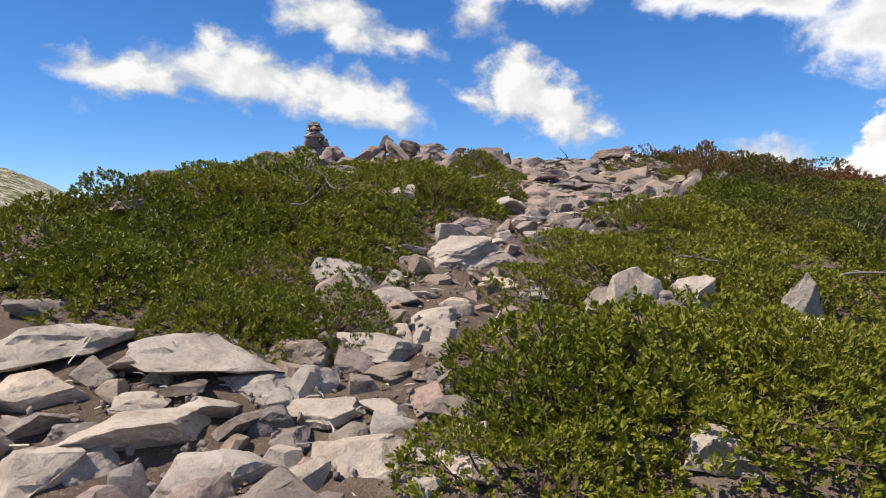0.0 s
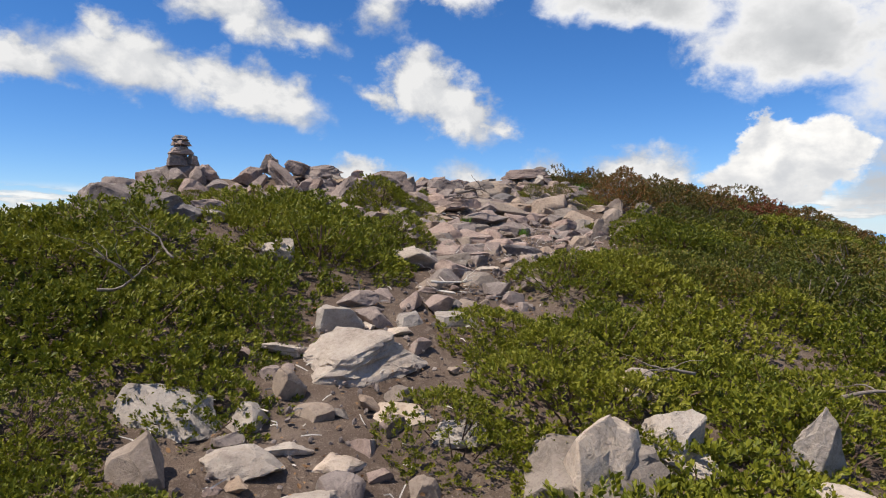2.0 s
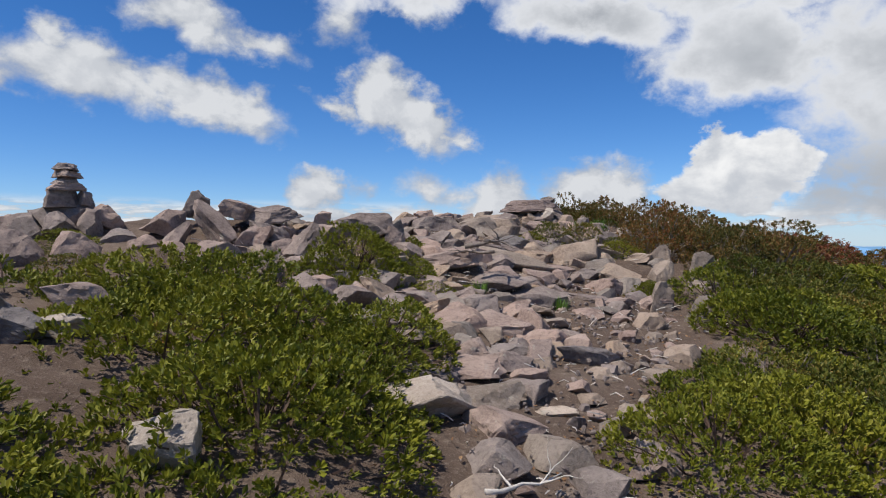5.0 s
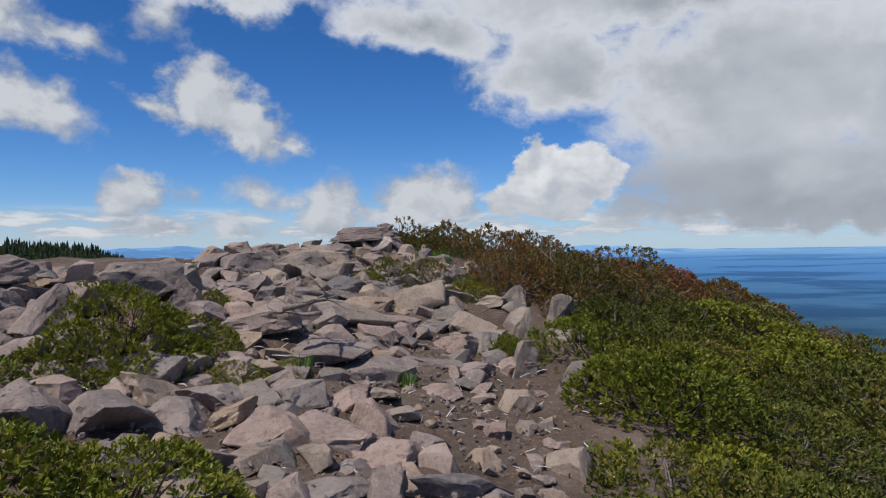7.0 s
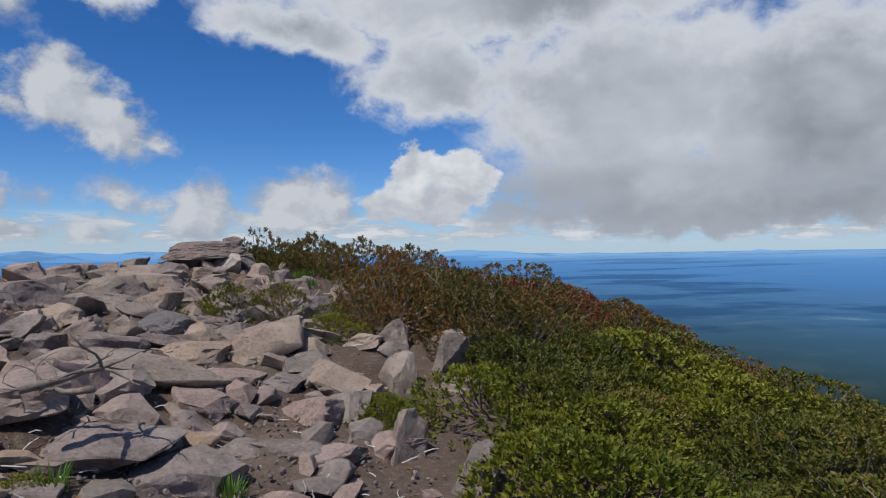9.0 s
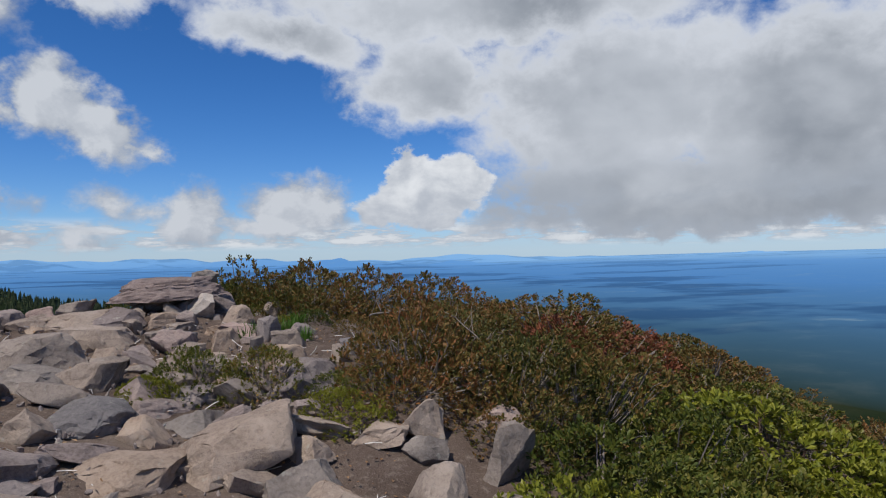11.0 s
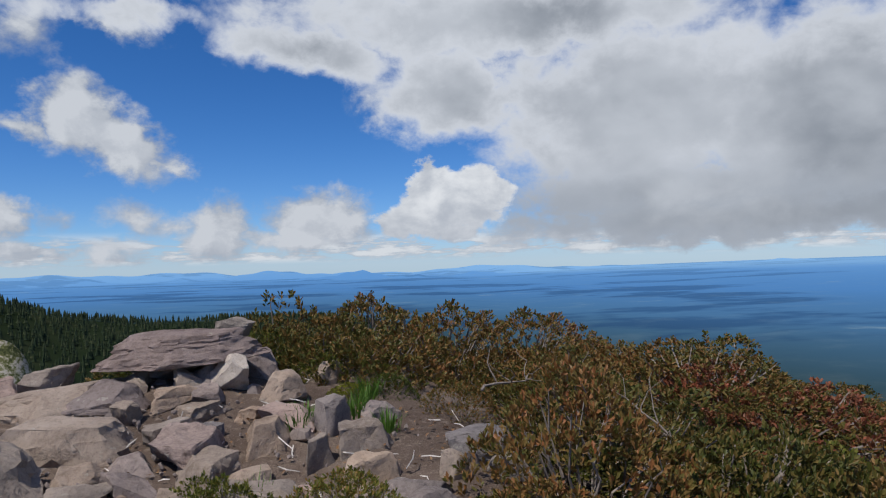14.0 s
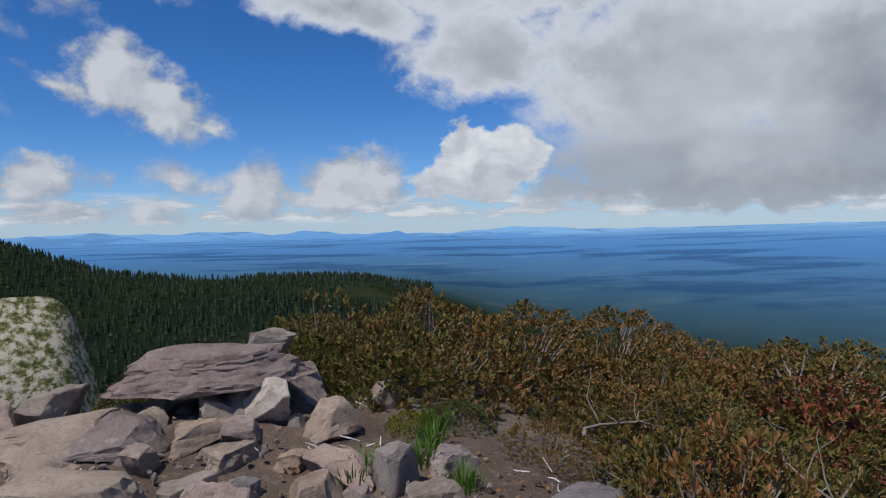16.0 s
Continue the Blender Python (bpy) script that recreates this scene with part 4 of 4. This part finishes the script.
def shrub_meshes(seed, radius, height, sprigs, leaf, full=True, twiggy=0.0, per=8):
    """A low mound of upright sprigs, each a spiral of oval leaves, over a tangle of stems."""
    rng = np.random.default_rng(seed)
    lp, lf = leaf_points(full)
    lobes = [(rng.uniform(-0.6, 0.6), rng.uniform(-0.6, 0.6), rng.uniform(0.22, 0.45), rng.uniform(-0.5, 0.4)) for _ in range(7)]
    vs, fs, sv, sf = [], [], [], []
    nv = 0
    ns = 0
    for k in range(sprigs):
        a, r = rng.uniform(0, 6.2832), math.sqrt(rng.uniform(0, 1))
        x, y = r * math.cos(a), r * math.sin(a)
        top = max(1 - r ** 2.4, 0.02) ** 0.7
        top *= 0.86 + sum(h * math.exp(-((x - u) ** 2 + (y - w) ** 2) / (s * s)) for u, w, s, h in lobes)
        top = min(top, 1.12)
        dep = min(rng.exponential(0.07), 0.6)
        h = height * max(top - dep, 0.03) + rng.uniform(0, 0.02)
        p = np.array((x * radius, y * radius, h))
        ax = np.array((x * 0.7, y * 0.7, 1.0)) + rng.normal(0, 0.42, 3) * (1, 1, 0.3)
        ax /= np.linalg.norm(ax)
        u = np.cross(ax, (0.2, 0.9, 0.3))
        u /= np.linalg.norm(u)
        w = np.cross(ax, u)
        long = rng.uniform(0.025, 0.055)
        cnt = int(rng.integers(per - 2, per + 3))
        if rng.random() < twiggy:
            cnt = int(cnt * 0.25)
        start = rng.uniform(0, 6.28)
        for j in range(cnt):
            t = start + j * 2.4
            out = math.cos(t) * u + math.sin(t) * w
            f = j / max(cnt, 1)
            way = out * (0.80 - 0.45 * f) + ax * (0.75 + 0.7 * f) + rng.normal(0, 0.14, 3)
            way /= np.linalg.norm(way)
            side = np.cross(way, ax * 0.8 + rng.normal(0, 0.3, 3))
            side /= np.linalg.norm(side) + 1e-9
            up = np.cross(side, way)
            s = leaf * rng.uniform(0.7, 1.2)
            base = p + ax * long * f + out * 0.004
            vs.append(base + s * (lp[:, :1] * way + lp[:, 1:2] * side + lp[:, 2:] * up))
            fs.extend([[q + nv for q in g] for g in lf])
            nv += len(lp)
        if k % 14 == 0:
            b = np.array((x * radius * 0.25, y * radius * 0.25, 0.0))
            m = b * 0.45 + p * 0.55 + rng.normal(0, 0.03, 3)
            m[2] = abs(m[2]) * 0.8
            q = [b, m, p, p + ax * long]
            tv, tf = tube(q, [0.009, 0.006, 0.0035, 0.002], 3)
            sv.extend(tv)
            sf.extend([[i + ns for i in g] for g in tf])
            ns += len(tv)
    # older, broader leaves inside the mound
    for k in range(150):
        a, r = rng.uniform(0, 6.2832), math.sqrt(rng.uniform(0, 0.9))
        x, y = r * math.cos(a), r * math.sin(a)
        h = height * max(1 - r ** 2.4, 0.05) ** 0.7 * rng.uniform(0.15, 0.46)
        way = np.array((math.cos(a * 7), math.sin(a * 7), rng.uniform(-0.3, 0.5)))
        side = np.cross(way, (0.1, 0.1, 1)) * 1.25
        vs.append(np.array((x * radius, y * radius, h)) + 0.042 * (lp[:, :1] * way + lp[:, 1:2] * side))
        fs.extend([[q + nv for q in g] for g in lf])
        nv += len(lp)
    return np.concatenate(vs), fs, np.array(sv), sf


def shrub_kind(name, label, mats, variants, **kw):
    made = []
    for k in range(variants):
        lv, lf, sv, sf = shrub_meshes(kw["seed"] + k, kw["radius"], kw["height"], kw["sprigs"], kw["leaf"], kw.get("full", True), kw.get("twiggy", 0.0), kw.get("per", 8))
        made.append((mesh_of("foliage", lv, lf, [mats[0]]), mesh_of("stems", sv, sf, [mats[1]])))
    return (name, label, made)


S_GREEN = shrub_kind("manzanita_shrub", "low glossy green manzanita shrub spreading over the slope", (LEAF_GREEN, TWIG), 5, seed=10, radius=0.60, height=0.42, sprigs=640, leaf=0.030, full=False, per=10)
S_MID = shrub_kind("manzanita_shrub", "low glossy green manzanita shrub spreading over the slope", (LEAF_GREEN, TWIG), 5, seed=20, radius=0.60, height=0.42, sprigs=500, leaf=0.035, full=False)
S_OLIVE = shrub_kind("manzanita_shrub", "olive manzanita shrub with browning leaves on the slope", (LEAF_OLIVE, TWIG_GREY), 4, seed=30, radius=0.60, height=0.43, sprigs=500, leaf=0.033, twiggy=0.06, full=False)
S_RUSSET = shrub_kind("manzanita_shrub", "russet-brown manzanita shrub with grey twigs on the crest", (LEAF_RUSSET, TWIG_GREY), 4, seed=50, radius=0.60, height=0.46, sprigs=500, leaf=0.032, twiggy=0.10, full=False)
S_RED = shrub_kind("manzanita_shrub", "bright red autumn manzanita shrub on the crest", (LEAF_RED, TWIG_GREY), 2, seed=70, radius=0.60, height=0.42, sprigs=440, leaf=0.034, twiggy=0.08, full=False)
S_FAR = shrub_kind("manzanita_shrub", "green manzanita shrub farther down the slope", (LEAF_GREEN, TWIG), 3, seed=80, radius=0.66, height=0.42, sprigs=420, leaf=0.044, full=False)


def shrub_at(kind, x, y, scale=1.0, tall=1.0, rng=random, lift=0.0):
    name, label, made = kind
    fol, stem = made[rng.randrange(len(made))]
    ob = new(name)
    ob.empty_display_size = 0.1
    ob.matrix_world = Matrix.Translation((0, 0, lift)) @ shrub_pose(x, y, scale, tall, rng.uniform(0, 360))
    for n, me in (("branchwork", stem), ("foliage", fol)):
        c = new(n, me)
        c.parent = ob
    tagged(ob, label, "shrub", "manzanita shrubs of the knoll")
    return ob


def shrub_pose(x, y, scale, tall, turn):
    """Pose of a shrub that lies along the slope."""
    e = 0.3
    gx = (float(ground(x + e, y)) - float(ground(x - e, y))) / (2 * e)
    gy = (float(ground(x, y + e)) - float(ground(x, y - e))) / (2 * e)
    tilt = Vector((-gx * 0.8, -gy * 0.8, 1)).to_track_quat("Z", "Y").to_matrix().to_4x4()
    return Matrix.Translation((x, y, float(ground(x, y)) - 0.03)) @ tilt @ pose(0, 0, 0, 0, 0, turn) @ Matrix.Diagonal((scale, scale, scale * tall, 1))


def join_scrub(rest, rng):
    """The scrub farther off, joined."""
    stock = {}
    mats, vs, ids, fs, n = [], [], [], [], 0
    for kind, x, y, size, tall in rest:
        fol, stem = kind[2][rng.randrange(len(kind[2]))]
        m = np.array(shrub_pose(x, y, size, tall, rng.uniform(0, 360)))
        for me in (stem, fol):
            if me.name not in stock:
                co = np.zeros(len(me.vertices) * 3)
                me.vertices.foreach_get("co", co)
                stock[me.name] = (co.reshape(-1, 3), [list(p.vertices) for p in me.polygons])
            co, pf = stock[me.name]
            mat = me.materials[0]
            if mat not in mats:
                mats.append(mat)
            vs.append(co @ m[:3, :3].T + m[:3, 3])
            fs.extend([[q + n for q in p] for p in pf])
            ids.extend([mats.index(mat)] * len(pf))
            n += len(co)
    me = mesh_of("scrub", np.concatenate(vs), fs, mats)
    me.polygons.foreach_set("material_index", ids)
    tagged(new("scrub", me), "low green and russet manzanita scrub farther off", "scrub", kind="stuff")


def plant_slopes():
    rng = random.Random(3)
    rest = []
    step = 0.53
    for j in range(-1, 30):
        for i in range(-13, 25):
            x = i * step + rng.uniform(-0.24, 0.24) + (0.27 if j % 2 else 0)
            y = 0.3 + j * step + rng.uniform(-0.26, 0.26)
            c = float(np.interp(y, TRAIL_Y, TRAIL_X))
            d = x - c
            if band(x, y) > -0.24 or d < (-3.5 if y < 9 else -4.3) or d > 7.2 or (d < -1.2 and y > 11.2) or (d < -3.0 and y > 8.6) or (y < 1.2 and abs(x) > 4):
                continue
            if clear_of(x, y):
                continue
            crest = noise.noise((x * 0.35, y * 0.35, 7.0)) * 1.2
            warm = (y - 9.2) * 0.30 + max(d, 0) * 0.21 + crest if d > 0 else (y - 12.5) * 0.5 + crest - 0.4
            kind = S_GREEN
            if warm > 1.15:
                kind = S_RUSSET
            elif warm > 0.5:
                kind = S_OLIVE
            if math.hypot((x - 7.7) / 0.7, (y - 12.7) / 0.55) < 1 and rng.random() < 0.8:
                kind = S_RED
            swell = 0.85 + 0.9 * noise.noise((x * 0.9, y * 0.9, 3.0))
            if kind is S_GREEN and d > 3.9:
                kind = S_FAR
            elif kind is S_GREEN and abs(d) > 1.5:
                kind = S_MID
            edge = min(1.0, 0.62 + abs(band(x, y)) * 0.5)
            low = float(np.interp(y, [4, 8, 11], [0.72, 0.78, 1.0])) * (0.85 if d < 0 and y > 6 else 1.0) * float(np.interp(d, [1.8, 3.2], [1.0, 0.75]))
            size, tall = rng.uniform(0.85, 1.3) * edge, rng.uniform(0.75, 1.1) * low * swell
            squat = max(0.0, 0.82 - tall)
            tall = min(max(tall, 0.82), 1.1)
            if d < 3.9 and y > 1.3:
                shrub_at(kind, x, y, size, tall, rng, -0.4 * size * squat)
            else:
                if rng.random() < 0.55:
                    rest.append((kind, x, y, size * 1.25, tall * 0.85))
    join_scrub(rest, rng)


def clear_of(x, y):
    """Openings in the scrub where rocks stand or litter shows."""
    return any(math.hypot(x - a, y - b) < r for a, b, r in OPENINGS)


OPENINGS = [(4.25, 13.3, 0.5), (3.85, 13.3, 0.45), (4.6, 12.65, 0.42), (4.85, 13.85, 0.32), (4.45, 10.85, 0.2), (-0.6, 4.45, 0.34), (1.1, 3.92, 0.24), (1.6, 4.2, 0.22), (2.25, 4.12, 0.24), (1.72, 4.75, 0.2), (-0.95, 2.75, 0.42), (-1.5, 2.8, 0.52), (-2.0, 2.7, 0.55), (-2.05, 7.5, 0.6), (-1.55, 7.4, 0.45), (-2.8, 6.3, 0.4), (-1.2, 7.6, 0.4), (-2.1, 10.9, 0.7), (3.9, 11.1, 0.25), (4.0, 10.1, 0.26), (4.3, 11.3, 0.26), (3.45, 9.85, 0.45), (3.5, 9.25, 0.4), (1.0, 2.3, 0.2), (-2.35, 3.45, 0.62)]
plant_slopes()

# single bushes among the rocks
for x, y, s, tall, kind in ((-1.2, 4.3, 0.6, 0.9, S_GREEN), (-0.62, 3.5, 0.62, 0.9, S_GREEN), (-1.15, 3.45, 0.7, 0.9, S_GREEN), (4.35, 12.05, 0.5, 0.7, S_OLIVE), (4.85, 13.2, 0.42, 0.9, S_RUSSET), (4.62, 13.6, 0.32, 0.9, S_OLIVE), (4.95, 12.4, 0.45, 0.9, S_OLIVE), (4.42, 13.68, 0.25, 0.9, S_GREEN), (4.0, 12.1, 0.42, 0.7, S_OLIVE), (3.95, 11.75, 0.5, 0.8, S_GREEN), (3.6, 10.45, 0.45, 0.8, S_GREEN), (0.55, 10.1, 0.85, 0.95, S_GREEN), (0.95, 10.25, 0.6, 0.95, S_GREEN), (0.35, 9.75, 0.7, 0.9, S_GREEN), (1.2, 9.75, 0.42, 0.6, S_GREEN), (1.5, 9.9, 0.35, 0.6, S_GREEN), (3.3, 12.5, 0.55, 1.0, S_OLIVE), (3.66, 12.28, 0.55, 1.0, S_OLIVE), (3.05, 12.45, 0.4, 0.9, S_GREEN), (3.55, 14.75, 0.6, 0.9, S_OLIVE), (-1.6, 9.3, 0.5, 0.7, S_OLIVE), (1.3, 11.1, 0.4, 0.9, S_GREEN), (-1.9, 10.4, 0.5, 0.6, S_GREEN), (4.6, 14.2, 0.6, 0.9, S_OLIVE), (4.2, 14.75, 0.7, 0.9, S_OLIVE)):
    shrub_at(kind, x, y, s, tall, random.Random(int(x * 100)))



# ---------------------------------------------------------------- far woods
def build_woods():
    rng = random.Random(8)
    bv, bf, n = [], [], 0
    tiers = 3
    sides = 5
    count = 0
    tries = 0
    while count < 5600 and tries < 60000:
        tries += 1
        deg = rng.uniform(-14, 31)
        r = rng.uniform(330, 640) if rng.random() < 0.7 else rng.uniform(165, 340)
        az = radians(deg)
        x, y = 2 + r * math.sin(az), 9 + r * math.cos(az)
        z = float(ground(x, y)) - 0.3
        if noise.noise((x * 0.012, y * 0.012, 2.0)) < -0.35:
            continue
        h = rng.uniform(3.5, 8.0)
        w = h * rng.uniform(0.13, 0.2)
        for k in range(tiers):
            z0, z1 = z + h * (0.08 + 0.2 * k), z + h * min(1.0, 0.45 + 0.2 * k)
            rad = w * (1 - 0.21 * k) * rng.uniform(0.85, 1.15)
            a0 = rng.uniform(0, 6)
            ring = [(x + rad * rng.uniform(0.8, 1.15) * math.cos(a0 + 6.2832 * s / sides), y + rad * rng.uniform(0.8, 1.15) * math.sin(a0 + 6.2832 * s / sides), z0) for s in range(sides)]
            bv.extend(ring + [(x, y, z1)])
            bf.extend([[n + s, n + (s + 1) % sides, n + sides] for s in range(sides)])
            n += sides + 1
        count += 1
    ob = new("far_woods", mesh_of("far_woods", bv, bf, [FIR]))
    tagged(ob, "dark conifer forest covering the distant spur", "forest", kind="stuff")


build_woods()


# ---------------------------------------------------------------- litter and dead wood
def build_litter():
    """Dry leaves and broken twigs strewn over the open soil and under the scrub's edge."""
    rng = random.Random(21)
    vs, fs, ids, n, k = [], [], [], 0, 0
    lp, lf = leaf_points(True)
    while k < 5200:
        y, x = rng.uniform(1.0, 14.2), rng.uniform(-3.2, 5.0)
        if band(x, y) < -0.35:
            continue
        z = float(ground(x, y)) + 0.012 + 0.02 * rng.random()
        turn = np.array(Euler((rng.gauss(0, 0.35), rng.gauss(0, 0.35), rng.uniform(0, 6.28))).to_matrix())
        if k % 6:
            v = lp * rng.uniform(0.014, 0.03)
            f = lf
            ids.extend([0] * len(f))
        else:
            q = rng.uniform(0.03, 0.12)
            tv, f = tube([np.array((0, 0, 0.0)), np.array((q * 0.5, q * rng.uniform(-0.2, 0.2), 0.004)), np.array((q, 0, 0.0))], [0.003, 0.0035, 0.002], 3)
            v = np.array(tv)
            ids.extend([1] * len(f))
        vs.append(v @ turn.T + np.array((x, y, z)))
        fs.extend([[i + n for i in g] for g in f])
        n += len(v)
        k += 1
    me = mesh_of("leaf_litter", np.concatenate(vs), fs, [DRY_LEAF, DRIFT])
    me.polygons.foreach_set("material_index", ids)
    tagged(new("leaf_litter", me), "dry brown leaves and bleached twigs strewn on soil", "leaf litter", kind="stuff")


DRY_LEAF = leaf_material("dry_brown_leaf", [(0.0, (0.10, 0.05, 0.025)), (0.5, (0.24, 0.13, 0.06)), (1.0, (0.42, 0.30, 0.17))], 0.1)
build_litter()


def dead_branch(x, y, z, seed, size, forks, mat, label, thick=0.016, turn=0.0, flat=0.5, rise=0.15):
    """A bleached snag: a crooked stem with crooked forks."""
    rng = np.random.default_rng(seed)
    base = new("dead_branch")
    base.matrix_world = pose(x, y, z, 0, 0, turn)

    def limb(start, way, length, r, name, depth):
        pts, p, w = [start], start, np.array(way, float)
        for k in range(6):
            w = w + rng.normal(0, 0.34, 3) * (1, 1, flat)
            w /= np.linalg.norm(w)
            p = p + w * length / 6
            pts.append(np.array((p[0], p[1], max(p[2], 0.005))))
        rad = [r * (1 - 0.13 * k) for k in range(7)]
        tv, tf = tube(pts, rad, 6)
        tf.append(list(range(6))[::-1])
        tf.append(list(range(len(tv) - 6, len(tv))))
        ob = new(name, mesh_of(name, np.array(tv), tf, [mat], True))
        ob.parent = base
        if depth:
            for q in range(forks):
                i = int(rng.integers(2, 6))
                side = np.cross(pts[i] - pts[i - 1], (0, 0, 1)) * rng.choice((-1, 1))
                side = side / (np.linalg.norm(side) + 1e-9) + w * 0.7 + np.array((0, 0, rng.uniform(0.0, 0.6)))
                limb(pts[i], side / np.linalg.norm(side), length * rng.uniform(0.35, 0.65), rad[i] * 0.7, "fork", depth - 1)

    limb(np.array((0, 0, 0.02)), (1, 0, rise), size, thick, "stem", 1)
    tagged(base, label, "branch")
    return base


for x, y, up, seed, size, forks, turn, thick, label in (
        (-1.33, 2.86, 0.06, 3, 0.34, 5, 115, 0.017, "bleached white dead branch lying between rocks"),
        (1.55, 10.1, 0.34, 5, 0.5, 8, 20, 0.024, "grey twisted dead branch lying over the rocks"),
        (1.85, 10.15, 0.34, 8, 0.45, 8, 200, 0.018, "grey twisted dead branch lying over the rocks"),
        (0.75, 6.45, 0.06, 9, 0.4, 4, 10, 0.012, "bleached dead branch lying across the trail's edge"),
        (0.9, 6.25, 0.05, 10, 0.3, 3, 150, 0.010, "bleached dead branch lying across the trail's edge"),
        (2.65, 4.55, 0.22, 12, 0.6, 6, -30, 0.012, "grey dead branches caught in the scrub"),
        (1.95, 4.75, 0.20, 13, 0.4, 5, 200, 0.010, "grey dead branches caught in the scrub"),
        (-1.15, 5.1, 0.30, 14, 0.5, 6, 60, 0.010, "grey dead branches caught in the scrub"),
        (-0.9, 5.6, 0.30, 15, 0.4, 5, 160, 0.009, "grey dead branches caught in the scrub"),
        (4.95, 12.1, 0.05, 16, 0.3, 3, -20, 0.012, "bleached dead branch at the foot of the scrub"),
        (4.8, 12.9, 0.22, 17, 0.5, 6, 40, 0.010, "grey dead branches caught in the scrub"),
        (5.3, 11.9, 0.30, 18, 0.6, 6, 100, 0.010, "grey dead branches caught in the scrub")):
    dead_branch(x, y, float(ground(x, y)) + up, seed, size, forks, DRIFT if "bleached" in label else TWIG_GREY, label, thick, turn)


def grass_tuft(x, y, seed, blades=60, tall=0.13):
    rng = np.random.default_rng(seed)
    vs, fs = [], []
    for k in range(blades):
        a, r = rng.uniform(0, 6.28), 0.07 * math.sqrt(rng.uniform(0, 1))
        b = np.array((r * math.cos(a), r * math.sin(a), 0))
        out = np.array((math.cos(a), math.sin(a), 0)) * rng.uniform(0.1, 0.6)
        h = tall * rng.uniform(0.5, 1.1)
        side = np.array((-math.sin(a), math.cos(a), 0)) * 0.004
        m, t = b + out * h * 0.4 + (0, 0, h * 0.6), b + out * h + (0, 0, h)
        n = len(vs)
        vs.extend([b - side, b + side, m + side * 0.8, m - side * 0.8, t])
        fs.extend([[n, n + 1, n + 2, n + 3], [n + 3, n + 2, n + 4]])
    ob = new("grass_tuft", mesh_of("grass_tuft", np.array(vs), fs, [LEAF_GRASS]))
    ob.location = (x, y, float(ground(x, y)) - 0.005)
    tagged(ob, "small fresh green grass tuft between rocks", "grass", "grass tufts on the knoll")


for k, (x, y) in enumerate(((3.93, 13.32), (4.0, 13.38), (4.25, 13.33), (4.38, 13.45), (4.3, 13.05), (4.5, 13.6), (3.5, 12.75), (2.35, 9.75), (1.65, 9.95), (-1.9, 1.9))):
    grass_tuft(x, y, 300 + k)
